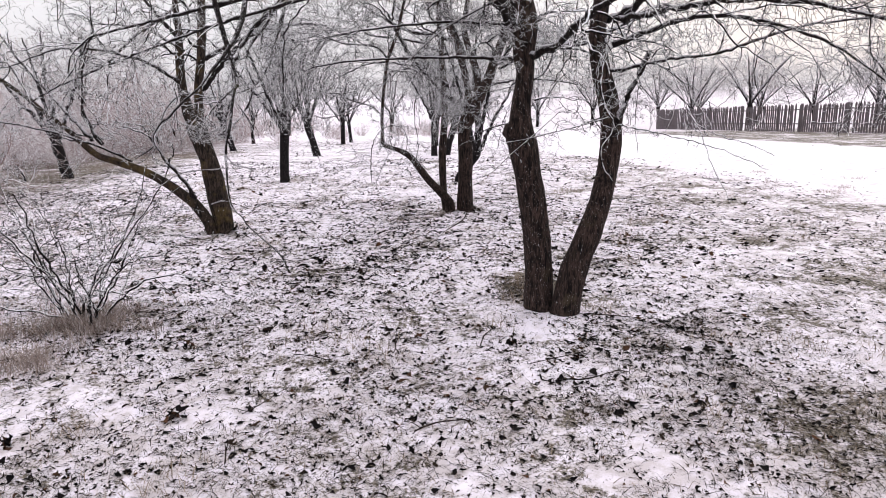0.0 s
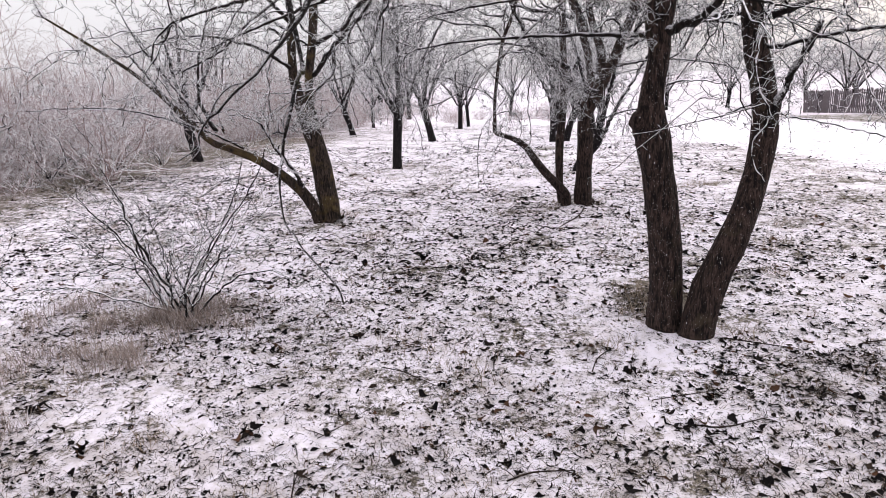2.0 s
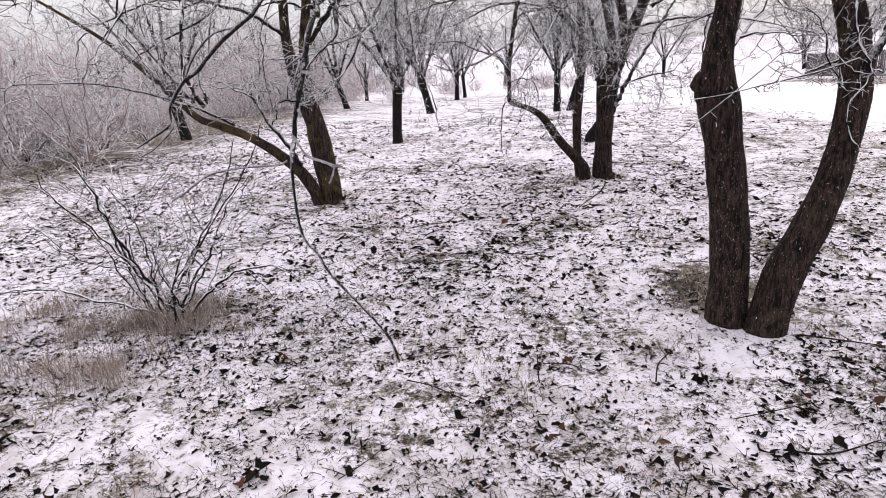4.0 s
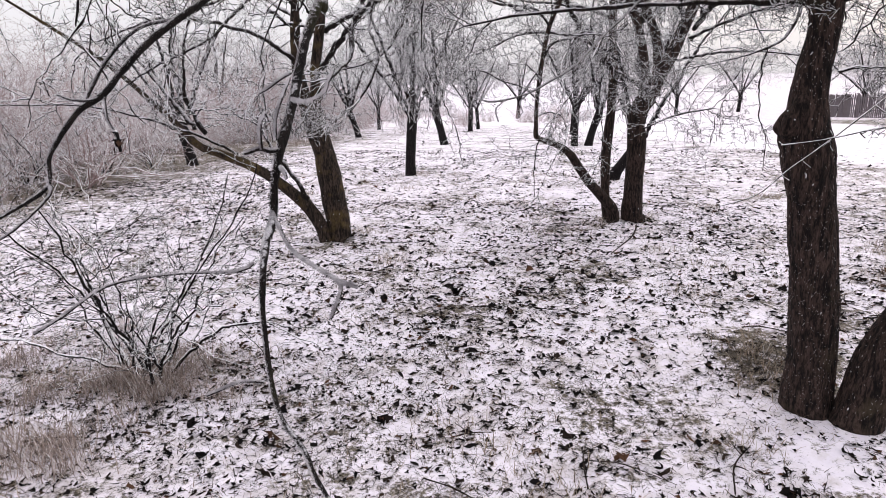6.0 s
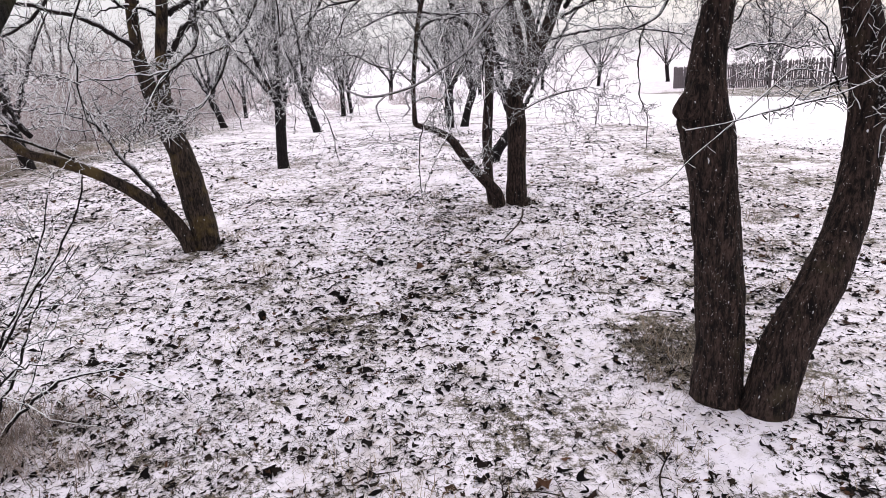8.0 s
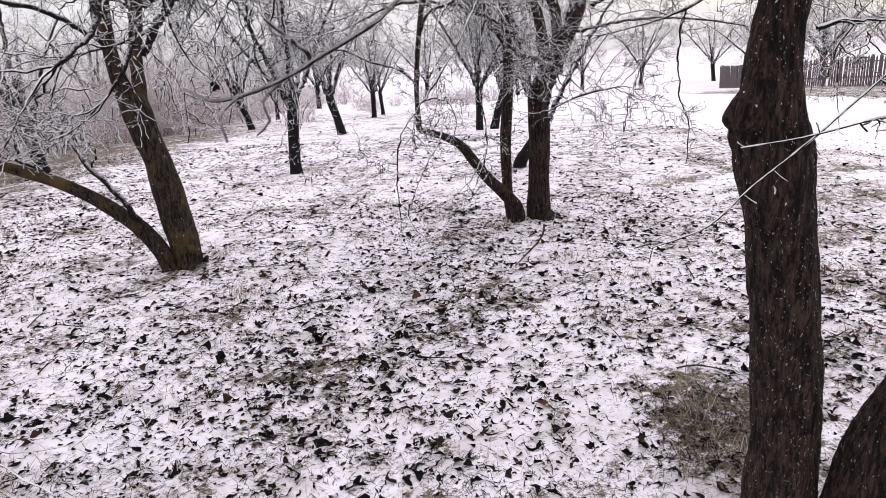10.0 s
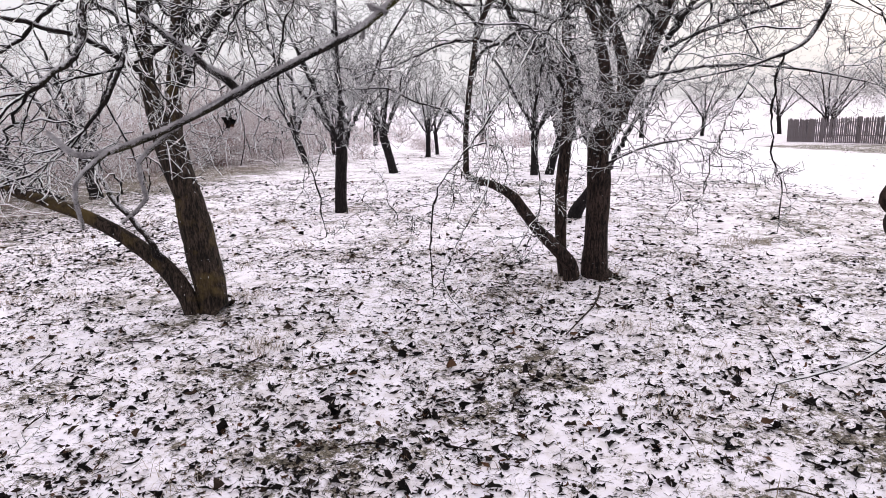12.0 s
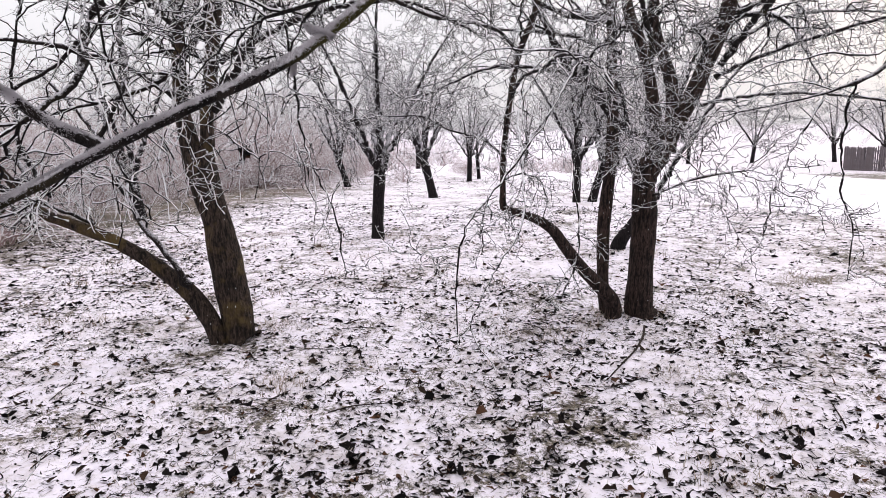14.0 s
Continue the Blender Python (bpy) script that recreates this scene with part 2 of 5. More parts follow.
def spline(ctrl, step):
    """Points and radii along a smooth curve through (x, y, z, r) rows."""
    c = [Vector(p) for p in ctrl]
    c = [c[0] * 2 - c[1]] + c + [c[-1] * 2 - c[-2]]
    pts, radii = [], []
    for i in range(1, len(c) - 2):
        m = max(2, int((c[i + 1].xyz - c[i].xyz).length / step))
        for k in range(m):
            t = k / m
            q = 0.5 * (2 * c[i] + (c[i + 1] - c[i - 1]) * t + (2 * c[i - 1] - 5 * c[i] + 4 * c[i + 1] - c[i + 2]) * t * t
                       + (3 * c[i] - c[i - 1] - 3 * c[i + 1] + c[i + 2]) * t ** 3)
            pts.append(q.xyz)
            radii.append(max(q.w, 0.001))
    pts.append(c[-2].xyz)
    radii.append(max(c[-2].w, 0.001))
    return pts, radii


def slope(x, y):
    """The lie of the land: level in the orchard, falling gently towards the fence."""
    d = min(60.0, max(0.0, y - 14.0))
    return -0.041 * d * d / (d + 3.0)


def relief(x, y):
    """Small bumps of snow over tussocks."""
    v = 0.016 * noise.noise((x * 1.1, y * 1.1, 3.0)) + 0.013 * noise.noise((x * 4.5, y * 4.5, 7.0))
    return v + 0.012 * noise.noise((x * 13, y * 13, 1.0)) + 0.004 * noise.noise((x * 31, y * 31, 5.0))


def land(x, y):
    return slope(x, y) + relief(x, y)


def trunk_buf(ctrl, sides=26, step=0.03, rough=0.07, knobs=()):
    """A trunk or thick limb with furrowed bark; knobs are (height, angle, size)."""
    buf = Buf()
    pts, radii = spline(ctrl, step)
    n = len(pts)
    for i, (p, r) in enumerate(zip(pts, radii)):
        d = (pts[min(i + 1, n - 1)] - pts[max(i - 1, 0)]).normalized()
        a = d.cross(Vector((0.05, 1, 0.08))).normalized()
        b = d.cross(a)
        for s in range(sides):
            w = 2 * math.pi * s / sides
            e = a * math.cos(w) + b * math.sin(w)
            q = p + e * r
            furrow = noise.noise((q.x * 22, q.y * 22, q.z * 5.5)) + 0.6 * noise.noise((q.x * 48, q.y * 48, q.z * 16)) + 0.45 * noise.noise((q.x * 110, q.y * 110, q.z * 36))
            lump = noise.noise((q.x * 5, q.y * 5, q.z * 4))
            k = r * (1 + rough * furrow + 0.09 * lump)
            for kz, kw, ks in knobs:
                away = math.sqrt(((p.z - kz) / 0.06) ** 2 + (math.remainder(w - kw, 2 * math.pi) / 0.65) ** 2)
                k += ks * max(0.0, 1 - away * away) * (1 + 0.4 * furrow)
            buf.v.append(p + e * k)
    for i in range(n - 1):
        for s in range(sides):
            t = (s + 1) % sides
            buf.f.append((i * sides + s, i * sides + t, (i + 1) * sides + t, (i + 1) * sides + s))
    buf.f.append(tuple((n - 1) * sides + s for s in range(sides)))
    return buf


# the way that stays clear of twigs
CLEAR = [Vector(p) for p in ((0.1, -0.4, 1.52), (0.1, 0.4, 1.53), (-0.3, 1.5, 1.46), (-0.42, 2.0, 1.48), (-0.1, 2.9, 1.5), (-0.12, 3.5, 1.53), (-0.3, 4.0, 1.5), (0.0, 5.0, 1.42))]


def blocked(p, gap):
    for a, b in zip(CLEAR, CLEAR[1:]):
        ab = b - a
        t = min(1.0, max(0.0, (p - a).dot(ab) / ab.length_squared))
        if (p - (a + ab * t)).length < gap:
            return True
    return False


class Crown:
    """The fine branches of one tree, and the frost that lies on them."""

    def __init__(self, rng, thin=1.0, clear=0.0, floor=0.55, frost=1.0, sides=4, top=9.0, spurs=1, kink=1.0, least=0.0022, spur_rate=0.6):
        self.wood, self.frost, self.rng, self.kink, self.least, self.spur_rate = Buf(), Buf(), rng, kink, least, spur_rate
        self.stems = None
        self.thin, self.clear, self.floor, self.rime, self.sides, self.top, self.spurs = thin, clear, floor, frost, sides, top, spurs

    def line(self, pts, radii, level):
        buf = self.wood
        if level == 2 and self.stems is not None:
            buf = Buf()
            self.stems.append(buf)
        buf.tube(pts, [r * self.rng.uniform(0.75, 1.3) for r in radii], self.sides if level < 3 else 3, 0.15, cap=False)
        if self.spurs and level > 1:
            for i in range(1, len(pts)):
                for _ in range(self.spurs):
                    if self.rng.random() < self.spur_rate:
                        self.spur(pts[i - 1].lerp(pts[i], self.rng.random()), pts[i] - pts[i - 1], radii[i])
        if self.rime > 0 and self.rng.random() < 0.7:
            rr = [self.rime * (0.25 * self.least + 0.42 * min(r, 0.007)) * self.rng.uniform(0.25, 1.6) for r in radii]
            up = [p + Vector((0.15 * r, -0.15 * r, 0.62 * r)) for p, r in zip(pts, radii)]
            self.frost.tube(up, rr, 3, 0.5, cap=False)

    def spur(self, at, along, r):
        """A short knobby side shoot with a tuft of rime."""
        rng = self.rng
        side = along.cross(Vector((rng.uniform(-1, 1), rng.uniform(-1, 1), rng.uniform(-1, 1)))).normalized()
        go = (side + along.normalized() * rng.uniform(-0.2, 0.6)).normalized() * rng.uniform(0.012, 0.05)
        mid = at + go * 0.55 + Vector((rng.uniform(-1, 1), rng.uniform(-1, 1), rng.uniform(-1, 1))) * 0.004
        w = max(self.least * 0.8, min(0.0032, r * 0.6))
        pts = [at, mid, at + go]
        self.wood.tube(pts, [w, w * 0.9, w * 0.7], 3, 0.2, cap=False)
        if self.rime > 0 and rng.random() < 0.8:
            up = Vector((0.3 * w, -0.3 * w, 0.6 * w))
            self.frost.tube([p + up for p in pts[1:]], [self.rime * 0.0010 * rng.uniform(0.4, 1.3), self.rime * 0.0017 * rng.uniform(0.4, 1.3)], 3, 0.5)

    def grow(self, start, way, length, r, level, droop, kids, seg=6, keep=False):
        """A branch with its side branches; droop bends it down towards the tip."""
        rng = self.rng
        pts, radii, p, d = [start.copy()], [r], start.copy(), way.normalized()
        bend = Vector((rng.uniform(-1, 1), rng.uniform(-1, 1), rng.uniform(-0.6, 0.6))) * 0.16 * self.kink
        for i in range(seg):
            f = (i + 1) / seg
            kink = Vector((rng.uniform(-1, 1), rng.uniform(-1, 1), rng.uniform(-1, 1))) * (0.27 + 0.09 * level) * self.kink
            d = (d + kink + bend + Vector((0, 0, -droop * f))).normalized()
            p = p + d * (length / seg)
            if p.z < self.floor or p.z > self.top or (self.clear and blocked(p, self.clear)):
                break
            pts.append(p.copy())
            radii.append(max(self.least * 0.7, r * (1 - 0.75 * f)))
        if len(pts) < 2:
            return
        if self.spurs:
            pts, radii = self.crinkle(pts, radii)
        self.line(pts, radii, level)
        if level >= 4 or not kids:
            return
        count = max(1, round(kids[0] * self.thin * rng.uniform(0.75, 1.25)))
        for j in range(count):
            f = (0.18 if level < 3 else 0.1) + 0.8 * (j + rng.random()) / count
            k = min(len(pts) - 2, int(f * (len(pts) - 1)))
            g = f * (len(pts) - 1) - k
            at = pts[k].lerp(pts[k + 1], min(1.0, max(0.0, g)))
            along = (pts[k + 1] - pts[k]).normalized()
            side = along.cross(Vector((rng.uniform(-1, 1), rng.uniform(-1, 1), rng.uniform(-1, 1)))).normalized()
            go = along * rng.uniform(0.35, 0.9) + side + Vector((0, 0, 0.12))
            self.grow(at, go, length * rng.uniform(0.36, 0.72) * (1.1 - 0.5 * f), max(self.least, radii[k] * rng.uniform(0.5, 0.75)),
                      level + 1, droop * rng.uniform(0.4, 1.5), kids[1:], max(4, seg - 2))

    def crinkle(self, pts, radii):
        """Breaks each length of a twig at a crooked joint."""
        rng, p, r = self.rng, [pts[0]], [radii[0]]
        for a, b, ra, rb in zip(pts, pts[1:], radii, radii[1:]):
            w = (b - a).length * 0.13
            p += [a.lerp(b, rng.uniform(0.35, 0.65)) + Vector((rng.uniform(-w, w), rng.uniform(-w, w), rng.uniform(-w, w))), b]
            r += [(ra + rb) * 0.5, rb]
        return p, r

    def tip(self, row):
        """Carries a limb on into a spray of thin branches."""
        end, before = Vector(row[-1][:3]), Vector(row[-2][:3])
        way = (end - before).normalized()
        for _ in range(3):
            turn = Vector((self.rng.uniform(-0.6, 0.6), self.rng.uniform(-0.6, 0.6), self.rng.uniform(-0.3, 0.4)))
            self.grow(end, way + turn, self.rng.uniform(0.4, 0.8), max(0.003, row[-1][3] * 0.85), 2, 0.2, (6, 3), 8)

    def finish(self, owner, twig, frost=True):
        crown = part("crown", self.wood, twig, owner, "web of dark frosted twigs", kind="stuff")
        if frost and self.frost.v:
            part("frost", self.frost, FROST, crown, "white hoar frost on the twigs", kind="stuff")


def fur(buf, pts, radii, rng, count, length, lean, base=0.12):
    """Needles and flakes of hoar frost standing off a near branch, thicker in some places."""
    n, done = len(pts), 0
    while done < count:
        f = rng.random() * (n - 1)
        i = min(n - 2, int(f))
        p, r = pts[i].lerp(pts[i + 1], f - i), radii[i]
        d = (pts[i + 1] - pts[i]).normalized()
        e = Vector((rng.gauss(0, 1), rng.gauss(0, 1), rng.gauss(0, 1)))
        e = (e - d * e.dot(d)).normalized()
        thick = base + 0.55 * noise.noise((p.x * 45, p.y * 45, p.z * 45)) + 1.25 * e.dot(Vector(lean))
        if rng.random() > thick:
            done += 0.5
            continue
        done += 1
        h = length * rng.uniform(0.35, 1.25) * (0.55 + 0.6 * min(1.0, max(0.0, thick)))
        e = (e + Vector((rng.gauss(0, 0.25), rng.gauss(0, 0.25), rng.gauss(0, 0.25)))).normalized()
        s = e.cross(d).normalized() * h * 0.22
        w = d * h * 0.22
        b = len(buf.v)
        q = p + e * r * 0.93
        buf.v += [q + s, q - s * 0.5 + w, q - s * 0.5 - w, q + e * h + d * rng.uniform(-0.35, 0.35) * h]
        buf.f += [(b, b + 1, b + 3), (b + 1, b + 2, b + 3), (b + 2, b, b + 3)]


def specks(buf, ctrl, rng, count, size, facing=None):
    """Flakes of frost caught in the bark of a trunk."""
    pts, radii = spline(ctrl, 0.04)
    for _ in range(count):
        i = rng.randrange(len(pts) - 1)
        d = (pts[i + 1] - pts[i]).normalized()
        e = Vector((rng.gauss(0, 1), rng.gauss(0, 1), 0))
        e = (e - d * e.dot(d)).normalized()
        a, t = rng.gauss(0, 0.6), e.cross(d)
        d, t = d * math.cos(a) + t * math.sin(a), t * math.cos(a) - d * math.sin(a)
        h, w = size * rng.lognormvariate(0.2, 0.5), size * rng.uniform(0.2, 0.6)
        q = pts[i].lerp(pts[i + 1], rng.random()) + e * (radii[i] * 1.035)
        b = len(buf.v)
        buf.v += [q + d * h, q + t * w, q - d * h * rng.uniform(0.5, 1), q - t * w, q + e * w * 0.9]
        buf.f += [(b, b + 1, b + 4), (b + 1, b + 2, b + 4), (b + 2, b + 3, b + 4), (b + 3, b, b + 4)]


# ---- ground ----
def stretch_axis(lo, hi, step, near, far):
    """Even steps between lo and hi, then ever wider ones out to near and far."""
    mid = [lo + step * i for i in range(int((hi - lo) / step) + 1)]
    out, s, p = [], step, mid[-1]
    while p < far:
        s *= 1.16
        p += s
        out.append(p)
    head, s, p = [], step, lo
    while p > near:
        s *= 1.16
        p -= s
        head.append(p)
    return head[::-1] + mid + out


def build_ground():
    xs, ys = stretch_axis(-4.2, 3.6, 0.045, -900, 900), stretch_axis(1.2, 11.0, 0.045, -400, 1500)
    buf, nx = Buf(), len(xs)
    for y in ys:
        for x in xs:
            buf.v.append((x, y, land(x, y)))
    for j in range(len(ys) - 1):
        for i in range(nx - 1):
            buf.f.append((j * nx + i, j * nx + i + 1, (j + 1) * nx + i + 1, (j + 1) * nx + i))
    ob = new("ground", buf.mesh("ground", SNOW))
    return tagged(ob, "thin patchy snow over dead grass and leaf litter", "ground", kind="structure")


ground = build_ground()


def gnarl(pts, radii, seed):
    """Crooked line and uneven, knotted girth for a limb."""
    rng = random.Random(seed)
    out = [p + Vector((rng.gauss(0, 0.3), rng.gauss(0, 0.3), rng.gauss(0, 0.3))) * r for p, r in zip(pts, radii)]
    return out, [r * rng.uniform(0.84, 1.1) * (1.3 if rng.random() < 0.1 else 1.0) for r in radii]


# ---- the double-stemmed tree beside the way ----
def near_tree():
    rng = random.Random(11)
    tree = thing("fruit_tree", "leafless fruit tree with two dark stems, knob and frosted twigs", "tree", "orchard trees")
    stem_a = [(0.732, 4.49, -0.05, 0.125), (0.728, 4.49, 0.05, 0.106), (0.722, 4.49, 0.26, 0.099), (0.706, 4.49, 0.52, 0.097), (0.674, 4.485, 0.8, 0.095), (0.626, 4.466, 1.05, 0.097), (0.602, 4.462, 1.19, 0.096), (0.586, 4.460, 1.29, 0.084), (0.58, 4.465, 1.4, 0.074), (0.59, 4.466, 1.51, 0.065), (0.607, 4.466, 1.61, 0.062), (0.615, 4.466, 1.71, 0.062), (0.604, 4.47, 1.81, 0.0722), (0.609, 4.48, 2.032, 0.0775), (0.52, 4.5, 2.5, 0.055), (0.44, 4.55, 3.1, 0.035)]
    stem_b = [(0.893, 4.37, -0.05, 0.118), (0.905, 4.38, 0.03, 0.104), (0.955, 4.38, 0.3, 0.095), (1.05, 4.345, 0.58, 0.083), (1.125, 4.36, 0.81, 0.075), (1.178, 4.4, 1.04, 0.069), (1.2, 4.43, 1.26, 0.07), (1.178, 4.46, 1.47, 0.066), (1.122, 4.47, 1.696, 0.0616), (1.102, 4.5, 1.991, 0.0548), (1.22, 4.55, 2.6, 0.045), (1.3, 4.6, 3.1, 0.03)]
    part("trunk", trunk_buf(stem_a, 60, 0.012, 0.06, ((1.31, 0.45, 0.050), (1.26, 0.1, 0.016), (1.36, 1.1, 0.02))), BARK, tree, "dark fissured stem with a swollen knob")
    part("trunk", trunk_buf(stem_b, 60, 0.012, 0.06, ((1.36, math.pi, 0.012),)), BARK, tree, "dark fissured stem leaning outwards")
    limbs = []
    limbs.append([(1.193, 4.381, 1.263, 0.034), (1.26, 4.405, 1.414, 0.0245), (1.317, 4.427, 1.546, 0.0218), (1.368, 4.429, 1.647, 0.019), (1.431, 4.432, 1.799, 0.015)])
    limbs.append([(0.617, 4.446, 1.795, 0.03), (0.801, 4.348, 1.845, 0.025), (0.893, 4.26, 1.937, 0.023), (0.996, 4.182, 2.028, 0.021), (1.303, 3.987, 2.21, 0.016)])
    limbs.append([(0.617, 4.496, 1.785, 0.026), (0.912, 4.68, 1.872, 0.019), (1.115, 4.882, 1.899, 0.017), (1.552, 5.289, 2.094, 0.012)])
    limbs.append([(1.165, 4.428, 1.669, 0.015), (1.582, 4.483, 1.746, 0.0116), (1.878, 4.455, 1.774, 0.0102), (2.367, 4.342, 1.923, 0.0082), (2.978, 4.197, 1.97, 0.0054)])
    limbs.append([(0.587, 4.475, 1.775, 0.018), (0.119, 4.572, 1.799, 0.01), (-0.481, 4.667, 1.803, 0.008), (-0.888, 4.764, 1.765, 0.004)])
    limbs.append([(0.557, 4.458, 1.958, 0.032), (0.417, 4.379, 2.113, 0.026), (0.083, 4.079, 2.301, 0.022), (-0.575, 3.374, 2.385, 0.017), (-1.286, 2.866, 2.243, 0.01)])
    limbs.append([(0.539, 4.483, 2.263, 0.03), (0.237, 4.084, 2.523, 0.024), (-0.268, 3.179, 2.536, 0.018), (-0.877, 2.17, 2.348, 0.01)])
    limbs.append([(1.178, 4.564, 2.003, 0.03), (1.556, 4.19, 2.206, 0.024), (2.169, 3.595, 2.308, 0.017), (2.779, 3.097, 2.155, 0.009)])
    limbs.append([(1.22, 4.589, 2.307, 0.03), (1.76, 4.897, 2.503, 0.022), (2.572, 5.204, 2.493, 0.015), (3.281, 5.406, 2.281, 0.008)])
    limbs.append([(0.49, 4.537, 2.517, 0.03), (-0.171, 4.883, 2.621, 0.022), (-0.884, 5.277, 2.522, 0.015), (-1.395, 5.569, 2.27, 0.008)])
    limbs.append([(0.51, 4.536, 2.466, 0.03), (-0.476, 4.829, 2.472, 0.024), (-1.242, 5.018, 2.172, 0.018), (-1.518, 4.96, 1.84, 0.014), (-1.509, 4.887, 1.678, 0.011), (-1.53, 4.826, 1.617, 0.009), (-1.601, 4.754, 1.537, 0.006)])
    limbs.append([(-1.242, 5.017, 2.142, 0.012), (-1.437, 4.981, 1.869, 0.009), (-1.387, 4.909, 1.707, 0.007), (-1.367, 4.857, 1.616, 0.0065), (-1.399, 4.805, 1.515, 0.006), (-1.44, 4.754, 1.434, 0.004)])
    limbs.append([(-1.14, 5.019, 2.171, 0.012), (-1.295, 5.163, 1.866, 0.01), (-1.388, 5.109, 1.685, 0.008), (-1.48, 5.007, 1.615, 0.006), (-1.602, 4.955, 1.586, 0.004)])
    limbs.append([(0.538, 4.43, 2.111, 0.022), (0.032, 3.876, 2.172, 0.016), (-0.883, 3.567, 2.081, 0.012), (-1.697, 3.357, 1.887, 0.006)])
    limbs.append([(0.336, 4.482, 2.316, 0.022), (-0.477, 4.274, 2.223, 0.015), (-1.291, 4.164, 2.028, 0.01), (-2.004, 4.054, 1.781, 0.006)])
    limbs.append([(1.198, 4.484, 2.003, 0.022), (1.861, 3.989, 2.053, 0.015), (2.47, 3.691, 1.898, 0.01), (2.875, 3.49, 1.642, 0.005)])
    limbs.append([(1.187, 4.431, 1.851, 0.02), (1.758, 4.288, 2, 0.014), (2.468, 4.291, 1.842, 0.009), (2.974, 4.29, 1.532, 0.005)])
    limbs.append([(0.559, 4.482, 2.212, 0.03), (0.593, 3.985, 2.42, 0.022), (0.646, 3.285, 2.426, 0.016), (0.697, 2.582, 2.279, 0.009)])
    limbs.append([(0.558, 4.478, 1.989, 0.015), (0.131, 4.576, 2.032, 0.011), (-0.378, 4.672, 2.015, 0.007), (-0.785, 4.768, 1.967, 0.004)])
    for row in limbs:
        pts, radii = gnarl(*spline(row, 0.04), len(row) + int(1000 * abs(row[-1][0])))
        b = Buf()
        b.tube(pts, radii, 10, 0.08)
        part("limb", b, LIMB, tree)
    crown = Crown(rng, 0.9, 0.62, 1.25, 1.2, kink=0.8, spur_rate=0.32, least=0.002)
    for n, row in enumerate(limbs):
        pts, radii = spline(row, 0.07)
        if n == 0:
            continue
        light, left = n in (11, 12, 10), n in (5, 6, 9, 13, 14)
        count = 3 if light else 9 if left else 8 if n > 4 else 6
        for j in range(count):
            k = min(len(pts) - 2, int((0.15 + 0.85 * (j + rng.random()) / count) * (len(pts) - 1)))
            along = (pts[k + 1] - pts[k]).normalized()
            side = Vector((rng.uniform(-1, 1), rng.uniform(-1, 1), rng.uniform(-0.5, 0.5)))
            crown.grow(pts[k], along * 0.7 + side, rng.uniform(0.55, 1.15) * (0.4 if light else 1.0), max(0.0035, radii[k] * 0.45), 2, rng.uniform(0.05, 0.45), (3, 2) if light else (5, 2) if n == 17 else (7, 3) if left else (8, 3), 8)
    for row in limbs[1:]:
        crown.tip(row)
    # a dense spray of shoots round the thin level limb
    for j in range(34):
        pts, radii = spline(limbs[4] if j % 3 == 0 else limbs[-1], 0.05)
        k = rng.randrange(1, len(pts) - 1)
        crown.grow(pts[k], Vector((rng.uniform(-1, 0.5), rng.uniform(-0.8, 0.8), rng.uniform(-0.3, 0.6))), rng.uniform(0.25, 0.5), 0.0036, 2, 0.05, (6, 3), 7)
    # thin shoots beside and between the stems
    for at, way, size in (((0.602, 4.364, 1.115), (-0.25, -0.35, -0.32), 0.42), ((0.632, 4.363, 1.014), (-0.3, -0.5, -0.35), 0.3), ((1.192, 4.521, 1.241), (-0.6, -0.1, 0.35), 0.6),
                          ((1.183, 4.474, 1.394), (-0.6, -0.2, -0.25), 0.55), ((1.242, 4.47, 1.139), (0.9, -0.1, 0.18), 0.9), ((1.282, 4.519, 1.037), (0.6, -0.2, 0.5), 0.4),
                          ((1.263, 4.471, 1.19), (0.9, -0.5, -0.05), 1.1), ((0.666, 4.421, 1.5), (0.5, 0.2, 0.1), 0.5)):
        crown.grow(Vector(at), Vector(way), size, 0.006, 2, 0.08, (5, 3), 7)
    for row in ([(1.163, 4.333, 1.38, 0.0042), (0.96, 4.221, 1.337, 0.0037), (0.838, 4.229, 1.308, 0.0034), (0.705, 4.248, 1.278, 0.003), (0.583, 4.256, 1.249, 0.0024), (0.441, 4.265, 1.23, 0.0015)],
                [(0.839, 4.301, 1.439, 0.0018), (0.736, 4.289, 1.349, 0.0025), (0.603, 4.266, 1.238, 0.003), (0.47, 4.263, 1.128, 0.0028), (0.368, 4.251, 1.037, 0.0024), (0.225, 4.239, 0.988, 0.0015)]):
        pts, radii = spline(row, 0.03)
        crown.line(pts, radii, 2)
        for j in range(7):
            k = rng.randrange(1, len(pts) - 1)
            crown.grow(pts[k], Vector((rng.uniform(-1, 1), rng.uniform(-1, 0.2), rng.uniform(-1, 0.5))), rng.uniform(0.05, 0.2), 0.0026, 3, 0.15, (2,), 4)
    sprigs = []
    sprigs.append([(1.45, 4.46, 1.735, 0.0042), (1.458, 4.36, 1.8, 0.0042), (1.475, 4.290, 1.8, 0.0042), (1.527, 4.250, 1.653, 0.0042), (1.576, 4.200, 1.536, 0.004), (1.625, 4.150, 1.405, 0.0036), (1.689, 4.110, 1.269, 0.0034), (1.734, 4.080, 1.133, 0.003), (1.867, 4.000, 0.836, 0.002)])
    sprigs.append([(1.232, 4.380, 1.324, 0.0042), (1.471, 4.300, 1.272, 0.0038), (1.645, 4.220, 1.224, 0.0034), (1.766, 4.180, 1.191, 0.003), (1.933, 4.100, 1.125, 0.0026), (2.105, 4.050, 1.043, 0.002)])
